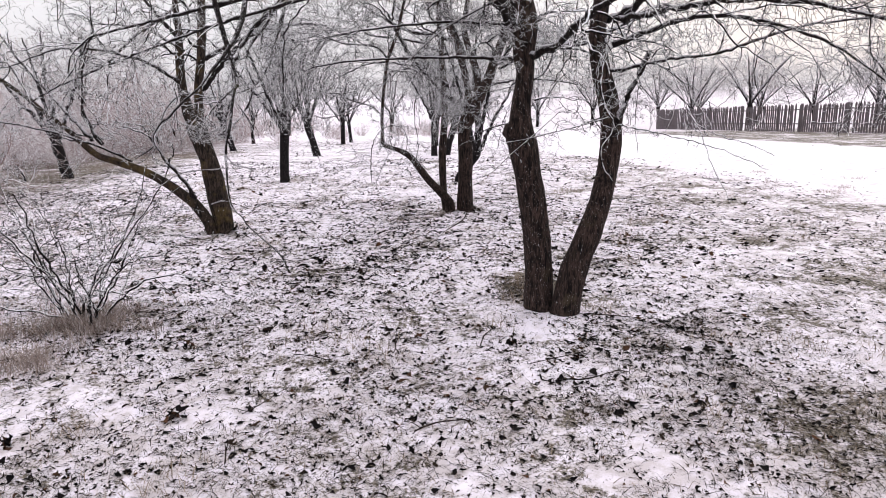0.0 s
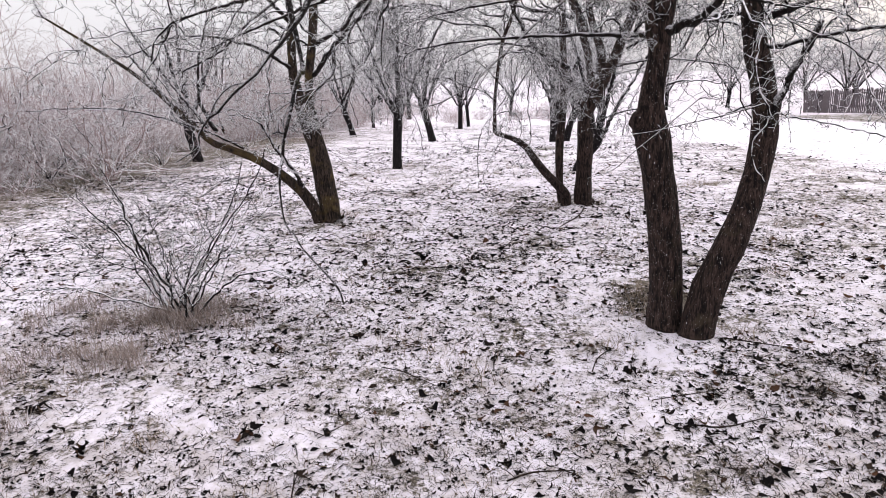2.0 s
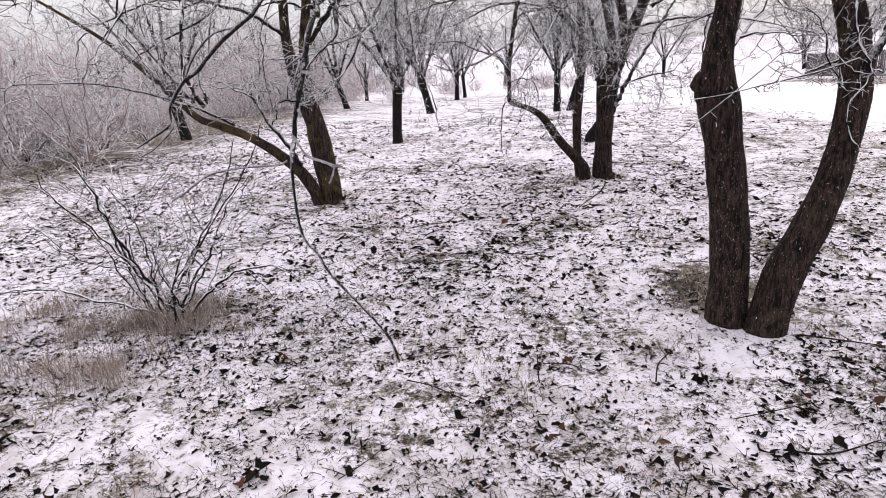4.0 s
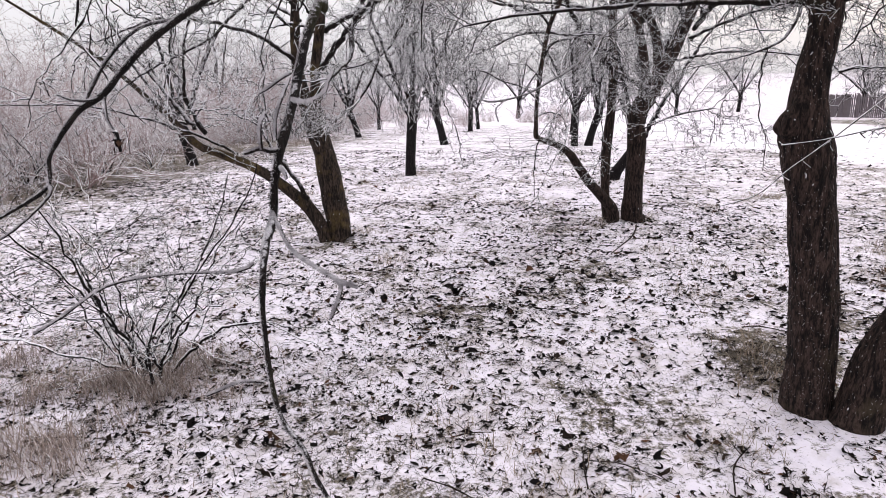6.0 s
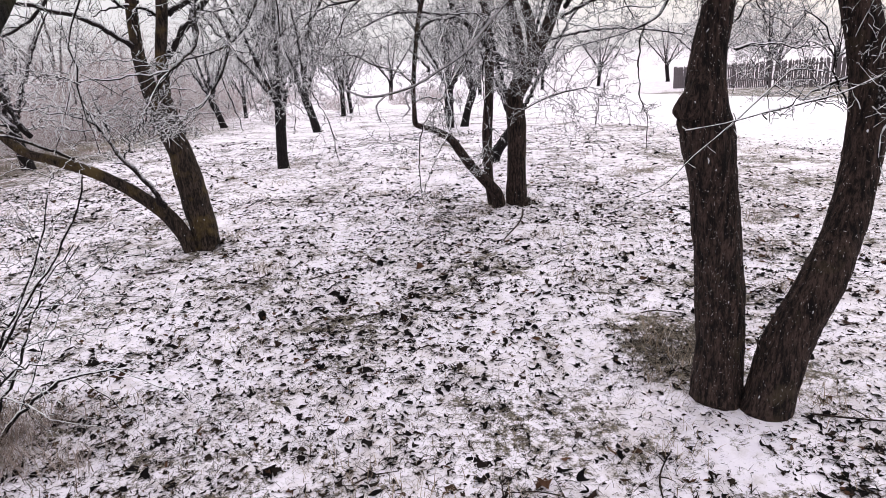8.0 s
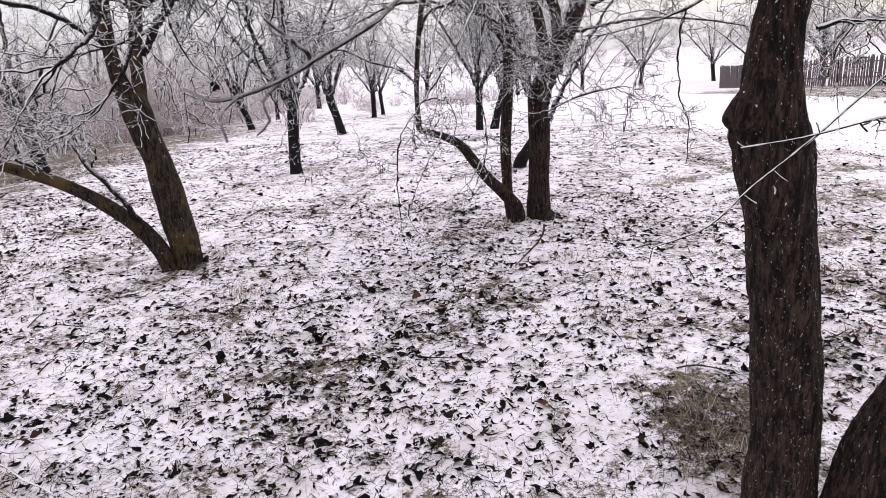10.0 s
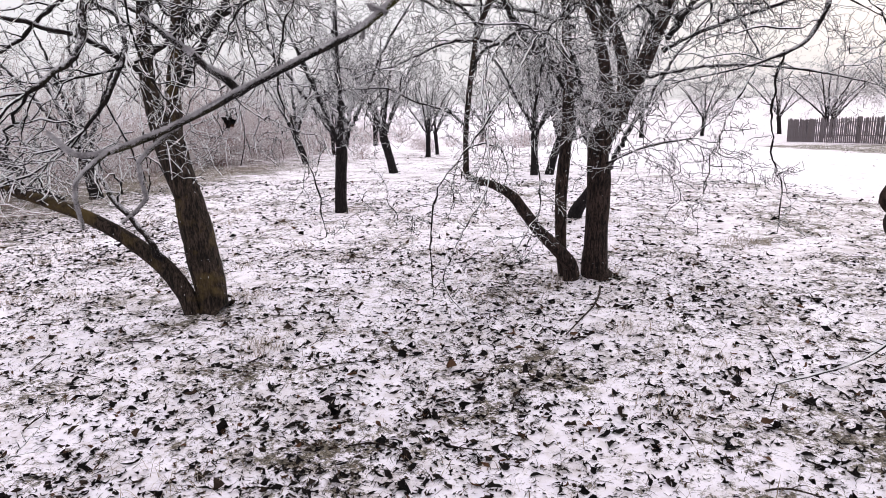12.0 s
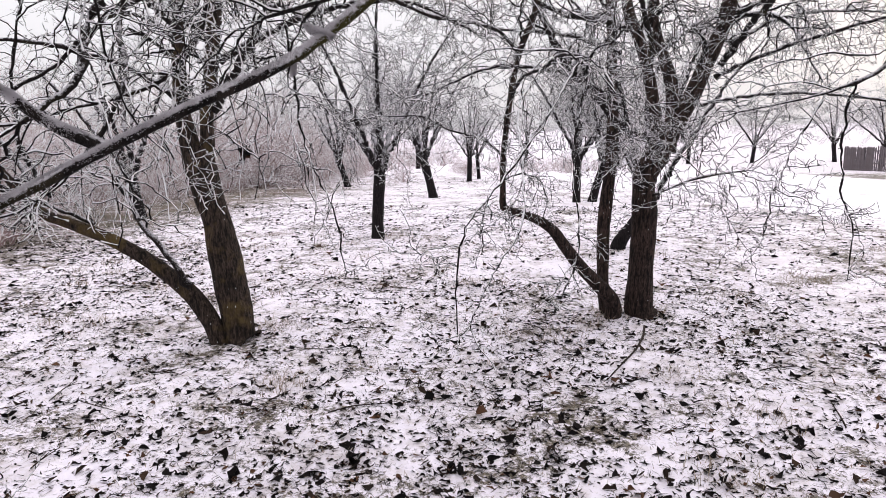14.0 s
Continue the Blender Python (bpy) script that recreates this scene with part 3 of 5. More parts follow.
    sprigs.append([(1.657, 4.140, 1.341, 0.003), (1.750, 4.120, 1.280, 0.0028), (1.831, 4.100, 1.249, 0.0026), (1.963, 4.000, 1.201, 0.0024), (2.099, 3.980, 1.136, 0.0018)])
    sprigs.append([(1.1, 4.2, 1.796, 0.0037), (1.062, 4.18, 1.624, 0.0043), (1.087, 4.17, 1.467, 0.0043), (1.155, 4.16, 1.324, 0.0043), (1.071, 4.15, 1.194, 0.0039), (1.09, 4.15, 1.073, 0.0033), (1.144, 4.15, 0.987, 0.0022)])
    for row in sprigs:
        pts, radii = crown.crinkle(*spline(row, 0.05))
        crown.line(pts, radii, 2)
        crown.frost.tube([p + Vector((0, -0.45 * r, 0.4 * r)) for p, r in zip(pts, radii)], [r * rng.uniform(0.45, 1.1) for r in radii], 4, 0.4)
        for j in range(7):
            k = rng.randrange(1, len(pts) - 1)
            crown.grow(pts[k], Vector((rng.uniform(-1, 1), rng.uniform(-1, 0.4), rng.uniform(-1, 0.6))), rng.uniform(0.06, 0.3), 0.0022, 3, 0.1, (2,), 6)
    crown.finish(tree, TWIG)
    flakes = Buf()
    specks(flakes, stem_a[1:13], rng, 1900, 0.0026)
    specks(flakes, stem_b[1:10], rng, 1400, 0.0026)
    part("frost", flakes, FLAKE, tree, "frost flakes caught in the bark", False, "stuff")
    return tree


fruit_tree = near_tree()


def crust(buf, pts, radii, rng, much):
    """A broken, lumpy crust of rime along the windward side of a branch."""
    i, n = 0, len(pts)
    while i < n - 2:
        m = rng.randint(3, 6)
        q, rr = pts[i:i + m], radii[i:i + m]
        if len(q) > 2 and rng.random() < much:
            w = [math.sin(math.pi * (k + 0.5) / len(q)) ** 0.5 for k in range(len(q))]
            at = [p + Vector((-0.8 * r, 0.05 * r, 0.4 * r)) for p, r in zip(q, rr)]
            buf.tube(at, [(0.42 * r + 0.0004) * s * rng.uniform(0.5, 1.3) for r, s in zip(rr, w)], 7, 0.5)
        i += max(2, m - rng.randint(1, 3))


def near_branch(rows, shoots, seed, label, needles, size, thin=0.86, lean=(-0.75, -0.45, 0.35), coat=1.0, bark=None):
    """A single frosted bough of the double-stemmed tree that hangs close to the way."""
    rng = random.Random(seed)
    rows = [[(x, y, z, r * thin) for x, y, z, r in row] for row in rows]
    pts, radii = spline(rows[0], 0.010)
    wood, rime = Buf(), Buf()
    wood.tube(pts, [r * rng.uniform(0.86, 1.12) for r in radii], 12, 0.10)
    bough = part("bough", wood, bark or BOUGH, fruit_tree, label)
    crust(rime, pts, radii, rng, 0.14)
    fur(rime, pts, radii, rng, int(needles * len(pts)), size, lean)
    for row in shoots:
        q, rr = spline(row, 0.012)
        w = Buf()
        w.tube(q, rr, 7, 0.12)
        part("shoot", w, bark or BOUGH, bough)
        crust(rime, q, rr, rng, 0.25)
        fur(rime, q, rr, rng, int(needles * coat * 1.3 * len(q)), size * coat * 0.9, lean, 0.5)
    part("frost", rime, RIME, bough, "furry white hoar frost", False, "stuff")
    return bough


main = [(0.514, 4.364, 2.181, 0.018), (0.082, 4.13, 1.949, 0.012), (-0.208, 3.887, 1.688, 0.0084), (-0.292, 3.805, 1.607, 0.0074), (-0.338, 3.750, 1.555, 0.0068), (-0.378, 3.702, 1.525, 0.0066), (-0.422, 3.679, 1.501, 0.0066), (-0.504, 3.653, 1.46, 0.006), (-0.619, 3.702, 1.438, 0.0055), (-0.695, 3.751, 1.459, 0.004)]
shoots = []
shoots.append([(-0.458, 3.715, 1.498, 0.0042), (-0.454, 3.685, 1.507, 0.0036), (-0.465, 3.675, 1.516, 0.0032), (-0.470, 3.665, 1.526, 0.003), (-0.477, 3.665, 1.531, 0.0025), (-0.489, 3.657, 1.542, 0.0024), (-0.502, 3.645, 1.558, 0.0018)])
shoots.append([(-0.341, 3.748, 1.552, 0.0013), (-0.341, 3.746, 1.545, 0.0012), (-0.341, 3.744, 1.541, 0.0008)])
shoots.append([(-0.322, 3.765, 1.565, 0.0018), (-0.328, 3.762, 1.568, 0.0022), (-0.335, 3.760, 1.570, 0.002), (-0.337, 3.758, 1.574, 0.0012)])
shoots.append([(-0.489, 3.664, 1.466, 0.0022), (-0.519, 3.643, 1.436, 0.0018), (-0.508, 3.632, 1.406, 0.0016), (-0.528, 3.622, 1.386, 0.001)])
shoots.append([(-0.568, 3.673, 1.445, 0.0022), (-0.599, 3.662, 1.415, 0.0018), (-0.589, 3.651, 1.375, 0.0014)])
near_branch([main], shoots, 5, "long dark frost-furred bough reaching out from the double-stemmed tree", 560, 0.0016, 0.46, (-0.35, -0.5, 0.7), 1.0, RIMED_BOUGH)

main = [(-0.93, 3, 2.34, 0.012), (-0.8, 2.6, 2, 0.01), (-0.672, 2.4, 1.64, 0.0053), (-0.662, 2.36, 1.609, 0.0051), (-0.659, 2.31, 1.568, 0.0046), (-0.652, 2.26, 1.522, 0.0044), (-0.646, 2.22, 1.485, 0.0042), (-0.643, 2.195, 1.462, 0.004), (-0.646, 2.18, 1.438, 0.0042), (-0.656, 2.18, 1.399, 0.0037), (-0.659, 2.18, 1.371, 0.0037), (-0.643, 2.13, 1.357, 0.0032), (-0.629, 2.09, 1.34, 0.0027), (-0.626, 2.075, 1.309, 0.0023), (-0.624, 2.07, 1.275, 0.0021), (-0.617, 2.06, 1.23, 0.002), (-0.599, 2.04, 1.204, 0.002), (-0.569, 2.02, 1.185, 0.0017), (-0.541, 2, 1.154, 0.0017), (-0.434, 1.94, 1.078, 0.002), (-0.407, 1.92, 1.033, 0.0017)]
shoots = []
shoots.append([(-0.645, 2.18, 1.443, 0.0022), (-0.652, 2.17, 1.442, 0.002), (-0.657, 2.16, 1.446, 0.0018), (-0.662, 2.15, 1.444, 0.0016), (-0.664, 2.14, 1.443, 0.0012)])
shoots.append([(-0.655, 2.16, 1.446, 0.0015), (-0.65, 2.15, 1.46, 0.0014), (-0.643, 2.14, 1.474, 0.0013), (-0.632, 2.13, 1.483, 0.0008)])
shoots.append([(-0.66, 2.18, 1.375, 0.0016), (-0.643, 2.16, 1.362, 0.0014), (-0.625, 2.14, 1.348, 0.0013), (-0.604, 2.12, 1.342, 0.0013), (-0.575, 2.09, 1.341, 0.0011), (-0.552, 2.07, 1.339, 0.001), (-0.539, 2.06, 1.336, 0.001), (-0.534, 2.05, 1.332, 0.0009), (-0.539, 2.05, 1.319, 0.0008), (-0.541, 2.04, 1.31, 0.0005)])
shoots.append([(-0.54, 2.06, 1.336, 0.0007), (-0.527, 2.05, 1.338, 0.0006), (-0.519, 2.05, 1.336, 0.0004)])
shoots.append([(-0.639, 2.09, 1.342, 0.001), (-0.652, 2.08, 1.336, 0.0009), (-0.719, 2.07, 1.334, 0.0009), (-0.775, 2.05, 1.326, 0.0009), (-0.813, 2.03, 1.3, 0.0007), (-0.839, 2.02, 1.285, 0.0005)])
shoots.append([(-0.647, 2.23, 1.523, 0.0013), (-0.656, 2.22, 1.516, 0.0012), (-0.666, 2.21, 1.507, 0.0011), (-0.672, 2.2, 1.502, 0.0007)])
shoots.append([(-0.644, 2.22, 1.494, 0.0014), (-0.622, 2.2, 1.492, 0.0012), (-0.602, 2.18, 1.494, 0.0012), (-0.584, 2.17, 1.502, 0.0011), (-0.576, 2.16, 1.512, 0.001), (-0.57, 2.16, 1.521, 0.0006)])
shoots.append([(-0.647, 2.18, 1.426, 0.0012), (-0.636, 2.17, 1.42, 0.0011), (-0.635, 2.17, 1.413, 0.0007)])
shoots.append([(-0.648, 2.18, 1.453, 0.0011), (-0.651, 2.19, 1.474, 0.0011), (-0.647, 2.2, 1.495, 0.0011), (-0.646, 2.22, 1.514, 0.0008)])
shoots.append([(-0.625, 2.06, 1.23, 0.001), (-0.642, 2.05, 1.235, 0.0008), (-0.659, 2.04, 1.23, 0.0008), (-0.669, 2.03, 1.228, 0.0005)])
near_branch([main], shoots, 6, "hanging dark bough thickly furred with white hoar frost", 190, 0.0017, 1.2, (-0.85, -0.1, 0.3), 1.35)

main = [(-0.75, 3, 2.3, 0.01), (-0.66, 2.5, 1.85, 0.008), (-0.731, 2.26, 1.631, 0.0035), (-0.737, 2.22, 1.603, 0.0034), (-0.761, 2.19, 1.577, 0.0033), (-0.782, 2.17, 1.555, 0.003), (-0.812, 2.16, 1.525, 0.0028), (-0.828, 2.15, 1.504, 0.0028), (-0.848, 2.14, 1.492, 0.0026), (-0.867, 2.12, 1.459, 0.0023), (-0.872, 2.11, 1.439, 0.0021), (-0.867, 2.1, 1.416, 0.0019), (-0.88, 2.08, 1.401, 0.0017), (-0.893, 2.06, 1.39, 0.0014), (-0.913, 2.05, 1.378, 0.0008)]
shoots = []
shoots.append([(-0.756, 2.2, 1.583, 0.0017), (-0.802, 2.19, 1.574, 0.0018), (-0.836, 2.18, 1.545, 0.0019), (-0.854, 2.17, 1.515, 0.0017), (-0.854, 2.15, 1.494, 0.0015)])
shoots.append([(-0.867, 2.1, 1.416, 0.0012), (-0.858, 2.09, 1.408, 0.0012), (-0.87, 2.07, 1.388, 0.001), (-0.88, 2.05, 1.374, 0.0008), (-0.899, 2.04, 1.364, 0.0005)])
shoots.append([(-0.825, 2.15, 1.503, 0.0009), (-0.826, 2.15, 1.48, 0.0009), (-0.819, 2.15, 1.466, 0.0007), (-0.817, 2.15, 1.459, 0.0005)])
shoots.append([(-0.828, 2.15, 1.504, 0.001), (-0.836, 2.14, 1.5, 0.001), (-0.85, 2.13, 1.501, 0.0008), (-0.857, 2.12, 1.507, 0.0005)])
near_branch([main], shoots, 7, "dark frosted bough arching over the shrub", 150, 0.0017, 1.15)


# ---- the leaning tree and the three-stemmed tree further in ----
def limb_part(tree, row, material, sides=12):
    pts, radii = gnarl(*spline(row, 0.05), len(row) + int(1000 * abs(row[-1][0])))
    b = Buf()
    b.tube(pts, radii, sides, 0.08)
    part("limb", b, material, tree)


def dress(crown, rng, rows, count, reach, droop, kids, start=0.15, tips=True):
    """Side branches along limbs."""
    for row in rows:
        pts, radii = spline(row, 0.07)
        for j in range(count):
            k = min(len(pts) - 2, int((start + (1 - start) * (j + rng.random()) / count) * (len(pts) - 1)))
            along = (pts[k + 1] - pts[k]).normalized()
            side = Vector((rng.uniform(-1, 1), rng.uniform(-1, 1), rng.uniform(-0.4, 0.6)))
            crown.grow(pts[k], along * 0.6 + side, reach * rng.uniform(0.6, 1.25), max(0.0035, radii[k] * 0.42), 2, rng.uniform(*droop), kids, 8)
        if tips:
            crown.tip(row)


def leaning_tree():
    rng = random.Random(21)
    tree = thing("fruit_tree", "leafless fruit tree with mossy trunk and a long leaning second stem", "tree", "orchard trees")
    main = [(-2.6, 7.41, -0.05, 0.165), (-2.648, 7.41, 0.008, 0.1209), (-2.662, 7.41, 0.224, 0.1159), (-2.721, 7.41, 0.644, 0.1122), (-2.752, 7.41, 0.85, 0.1013), (-2.806, 7.41, 1.053, 0.1007), (-2.849, 7.41, 1.253, 0.1081), (-2.865, 7.41, 1.372, 0.0798)]
    left = [(-2.888, 7.42, 1.253, 0.0724), (-2.931, 7.42, 1.451, 0.066), (-2.964, 7.42, 1.648, 0.0536), (-2.966, 7.42, 1.84, 0.0473), (-2.955, 7.42, 2.03, 0.0469), (-2.933, 7.42, 2.399, 0.0327), (-2.93, 7.37, 3.2, 0.03)]
    right = [(-2.849, 7.45, 1.25, 0.0687), (-2.82, 7.47, 1.449, 0.0522), (-2.806, 7.47, 1.645, 0.0478), (-2.747, 7.48, 1.952, 0.0491), (-2.715, 7.49, 2.177, 0.0467), (-2.69, 7.49, 2.397, 0.0462), (-2.6, 7.45, 3.2, 0.03)]
    lean = [(-2.71, 7.33, -0.05, 0.08), (-2.754, 7.32, -0.028, 0.0659), (-2.801, 7.3, 0.173, 0.0653), (-2.914, 7.26, 0.372, 0.0605), (-3.057, 7.22, 0.521, 0.0541), (-3.188, 7.17, 0.646, 0.0496), (-3.379, 7.1, 0.783, 0.0451), (-3.622, 7.03, 0.9, 0.0389), (-3.827, 6.97, 1, 0.0348), (-4.065, 6.950, 1.258, 0.028), (-4.242, 6.940, 1.415, 0.025), (-4.379, 6.920, 1.553, 0.022), (-4.659, 6.900, 1.791, 0.019), (-5.097, 6.850, 2.091, 0.015), (-5.527, 6.800, 2.371, 0.01)]
    part("trunk", trunk_buf(main, 28, 0.03, 0.05), MOSSY, tree, "mossy brown trunk")
    part("trunk", trunk_buf(lean, 18, 0.04, 0.05), MOSSY, tree, "thin stem leaning far over")
    part("limb", trunk_buf(left, 18, 0.05, 0.05), MOSSY, tree)
    part("limb", trunk_buf(right, 18, 0.05, 0.05), MOSSY, tree)
    rows = []
    rows.append([(-2.848, 7.15, 0.46, 0.0235), (-2.926, 7.1, 0.64, 0.0212), (-3.018, 7.07, 0.8, 0.0191), (-3.117, 7.05, 0.944, 0.0171), (-3.187, 7.05, 1.089, 0.0133)])
    rows.append([(-3.763, 7.022, 1.092, 0.0214), (-3.858, 6.927, 1.425, 0.0157), (-3.763, 6.832, 1.805, 0.0114), (-3.573, 6.737, 2.185, 0.0071)])
    rows.append([(-3.858, 7.022, 1.14, 0.0199), (-4.238, 7.022, 1.615, 0.0146), (-4.523, 6.927, 2.09, 0.0093), (-4.713, 6.927, 2.47, 0.0053)])
    rows.append([(-3.478, 7.069, 0.902, 0.0148), (-3.763, 6.737, 1.14, 0.0114), (-4.333, 6.357, 1.377, 0.008), (-4.998, 6.072, 1.425, 0.0046)])
    rows.append([(-2.927, 7.421, 1.71, 0.0233), (-3.288, 7.117, 1.995, 0.0173), (-3.763, 6.642, 2.09, 0.0113), (-4.143, 6.262, 1.9, 0.0053)])
    rows.append([(-2.766, 7.497, 1.662, 0.0304), (-2.338, 7.212, 1.995, 0.0228), (-1.863, 6.737, 2.185, 0.0152), (-1.483, 6.357, 1.995, 0.0076)])
    rows.append([(-2.718, 7.544, 1.995, 0.0285), (-2.148, 7.687, 2.28, 0.0209), (-1.483, 7.782, 2.375, 0.0133), (-1.008, 7.877, 2.185, 0.0076)])
    rows.append([(-2.908, 7.402, 2.185, 0.0199), (-2.908, 6.832, 2.422, 0.0146), (-2.718, 6.167, 2.47, 0.0099), (-2.528, 5.692, 2.28, 0.0053)])
    rows.append([(-2.908, 7.449, 2.09, 0.0199), (-3.478, 7.782, 2.375, 0.0146), (-4.143, 8.067, 2.47, 0.0093)])
    rows.append([(-2.951, 7.420, 2.547, 0.02), (-3.093, 7.300, 2.416, 0.018), (-3.252, 7.150, 2.263, 0.016), (-3.426, 7.000, 2.063, 0.015), (-3.594, 6.950, 1.919, 0.012), (-4.122, 6.850, 1.689, 0.009), (-4.440, 6.800, 1.511, 0.006)])
    for row in rows:
        limb_part(tree, row, LIMB)
    crown = Crown(rng, 0.6, 0.6, 0.75, 1.5, least=0.0019)
    dress(crown, rng, rows + [lean[5:], left[1:], right[1:]], 5, 0.8, (0.0, 0.35), (6, 3))
    crown.finish(tree, TWIG)
    return tree


leaning = leaning_tree()


def triple_tree():
    rng = random.Random(31)
    tree = thing("fruit_tree", "leafless fruit tree with three dark stems, one bent low", "tree", "orchard trees")
    bent = [(0.045, 8.47, -0.05, 0.075), (0.033, 8.43, 0.135, 0.0628), (-0.086, 8.3, 0.305, 0.0546), (-0.22, 8.15, 0.477, 0.0467), (-0.334, 8, 0.661, 0.0431), (-0.418, 7.88, 0.798, 0.038), (-0.535, 7.75, 0.891, 0.0292), (-0.668, 7.62, 0.954, 0.0247), (-0.72, 7.58, 0.988, 0.0245), (-0.721, 7.56, 1.089, 0.0206), (-0.712, 7.52, 1.327, 0.0183), (-0.661, 7.46, 1.681, 0.0195), (-0.6, 7.4, 1.952, 0.0189), (-0.488, 7.3, 2.196, 0.0181), (-0.3, 7, 2.75, 0.012)]
    thin = [(-0.005, 8.55, 0.015, 0.0554), (-0.038, 8.55, 0.246, 0.0458), (-0.047, 8.55, 0.71, 0.0519), (-0.009, 8.55, 1.171, 0.0465), (-0.002, 8.55, 1.493, 0.0459), (-0.022, 8.55, 2.024, 0.0386), (-0.039, 8.55, 2.432, 0.038), (-0.08, 8.45, 3.1, 0.02)]
    stout = [(0.285, 8.6, -0.05, 0.14), (0.25, 8.6, 0.046, 0.1105), (0.259, 8.6, 0.492, 0.0951), (0.268, 8.6, 0.812, 0.0984), (0.25, 8.6, 1.035, 0.0866), (0.279, 8.6, 1.167, 0.0927), (0.349, 8.6, 1.289, 0.1007)]
    fork_a = [(0.326, 8.57, 1.278, 0.061), (0.319, 8.56, 1.513, 0.0453), (0.285, 8.55, 1.723, 0.0449), (0.221, 8.55, 1.986, 0.0425), (0.152, 8.55, 2.192, 0.0423), (0.081, 8.55, 2.373, 0.0421), (0, 8.4, 2.9, 0.02)]
    fork_b = [(0.417, 8.65, 1.295, 0.0661), (0.44, 8.65, 1.511, 0.0524), (0.437, 8.65, 1.753, 0.0476), (0.402, 8.66, 1.91, 0.0453), (0.303, 8.7, 2.205, 0.0389), (0.28, 8.7, 2.44, 0.0364), (0.4, 8.7, 3.1, 0.02)]
    fork_c = [(0.322, 8.6, 1.233, 0.0791), (0.395, 8.6, 1.379, 0.0784), (0.56, 8.6, 1.693, 0.0641), (0.668, 8.6, 1.973, 0.0588), (0.777, 8.6, 2.244, 0.0538), (0.802, 8.6, 2.391, 0.0513), (1, 8.5, 2.9, 0.025)]
    part("trunk", trunk_buf(stout, 26, 0.03, 0.06), BARK, tree, "stout dark stem that forks in three")
    part("trunk", trunk_buf(thin, 18, 0.04, 0.05), BARK, tree, "thin upright stem")
    part("trunk", trunk_buf(bent, 14, 0.035, 0.05), BARK, tree, "stem bent low and rising again")
    for row in (fork_a, fork_b, fork_c):
        part("limb", trunk_buf(row, 16, 0.05, 0.05), BARK, tree)
    rows = []
    rows.append([(0.412, 8.52, 1.351, 0.03), (0.054, 8.2, 1.517, 0.0244), (-0.15, 8, 1.711, 0.0234), (-0.338, 7.8, 1.936, 0.0224), (-0.466, 7.6, 2.158, 0.0213), (-0.557, 7.5, 2.339, 0.0138)])
    rows.append([(0.088, 8.5, 2.217, 0.0293), (-0.127, 8.4, 2.269, 0.0269), (-0.359, 8.2, 2.293, 0.0221), (-0.547, 8, 2.355, 0.0155), (-0.716, 7.8, 2.443, 0.0112)])
    rows.append([(0.31, 8.54, 0.97, 0.010), (0.5, 8.49, 1.06, 0.008), (0.674, 8.459, 1.125, 0.0116), (0.897, 8.411, 1.164, 0.0058)])
    rows.append([(0.703, 8.508, 1.843, 0.018), (1.188, 8.217, 2.037, 0.0132), (1.77, 7.829, 2.134, 0.0084), (2.352, 7.441, 1.94, 0.0042)])
    rows.append([(0.8, 8.508, 2.085, 0.018), (1.285, 8.702, 2.28, 0.012), (1.964, 8.896, 2.28, 0.0072), (2.546, 8.993, 2.037, 0.0036)])
    rows.append([(0.606, 8.508, 1.649, 0.0151), (0.994, 8.12, 1.698, 0.0109), (1.479, 7.829, 1.649, 0.0072), (1.964, 7.635, 1.504, 0.0036)])
    rows.append([(0.043, 8.508, 1.649, 0.0233), (-0.364, 8.314, 1.891, 0.0175), (-0.849, 8.12, 1.94, 0.0116), (-1.334, 7.926, 1.746, 0.0058)])
    rows.append([(0.043, 8.508, 2.037, 0.0233), (-0.364, 8.799, 2.231, 0.0175), (-0.946, 8.993, 2.328, 0.0107)])
    rows.append([(-0.712, 7.52, 1.327, 0.0095), (-0.83, 7.38, 1.44, 0.0085), (-0.98, 7.2, 1.49, 0.007), (-1.13, 7.05, 1.58, 0.0055), (-1.3, 6.9, 1.58, 0.004)])
    rows.append([(-0.661, 7.46, 1.681, 0.0115), (-0.56, 7.2, 1.79, 0.010), (-0.43, 6.8, 1.80, 0.009), (-0.40, 6.5, 1.77, 0.008), (-0.28, 6.05, 1.79, 0.007), (-0.17, 5.695, 1.735, 0.0055)])
    rows.append([(-0.6, 7.4, 1.952, 0.012), (-0.72, 7.1, 2.06, 0.0105), (-0.95, 6.6, 2.06, 0.009), (-1.12, 6.2, 2.10, 0.008), (-1.27, 5.89, 2.04, 0.007)])
    rows.append([(0.266, 8.508, 2.037, 0.0243), (0.121, 7.829, 2.328, 0.0175), (0.024, 7.053, 2.328, 0.0116), (0.024, 6.471, 2.134, 0.0058)])
    rows.append([(0.751, 8.508, 1.94, 0.0272), (0.897, 7.829, 2.231, 0.0194), (1.091, 7.053, 2.28, 0.0126), (1.236, 6.277, 2.037, 0.0058)])
    rows.append([(0.839, 8.508, 2.28, 0.018), (1.236, 7.732, 2.425, 0.0156), (1.236, 6.859, 2.231, 0.0144), (1.101, 6.471, 1.94, 0.0126), (1.062, 6.432, 1.814, 0.0114), (0.994, 6.393, 1.727, 0.0096), (0.916, 6.354, 1.678, 0.0078), (0.713, 6.277, 1.61, 0.0048), (0.412, 6.18, 1.552, 0.0024)])
    rows.append([(0.412, 8.702, 2.134, 0.0243), (0.703, 9.187, 2.328, 0.0175), (0.994, 9.672, 2.231, 0.0097)])
    for row in rows:
        limb_part(tree, row, LIMB, 9)
    crown = Crown(rng, 0.95, 0.6, 0.7, 0.85, least=0.002)
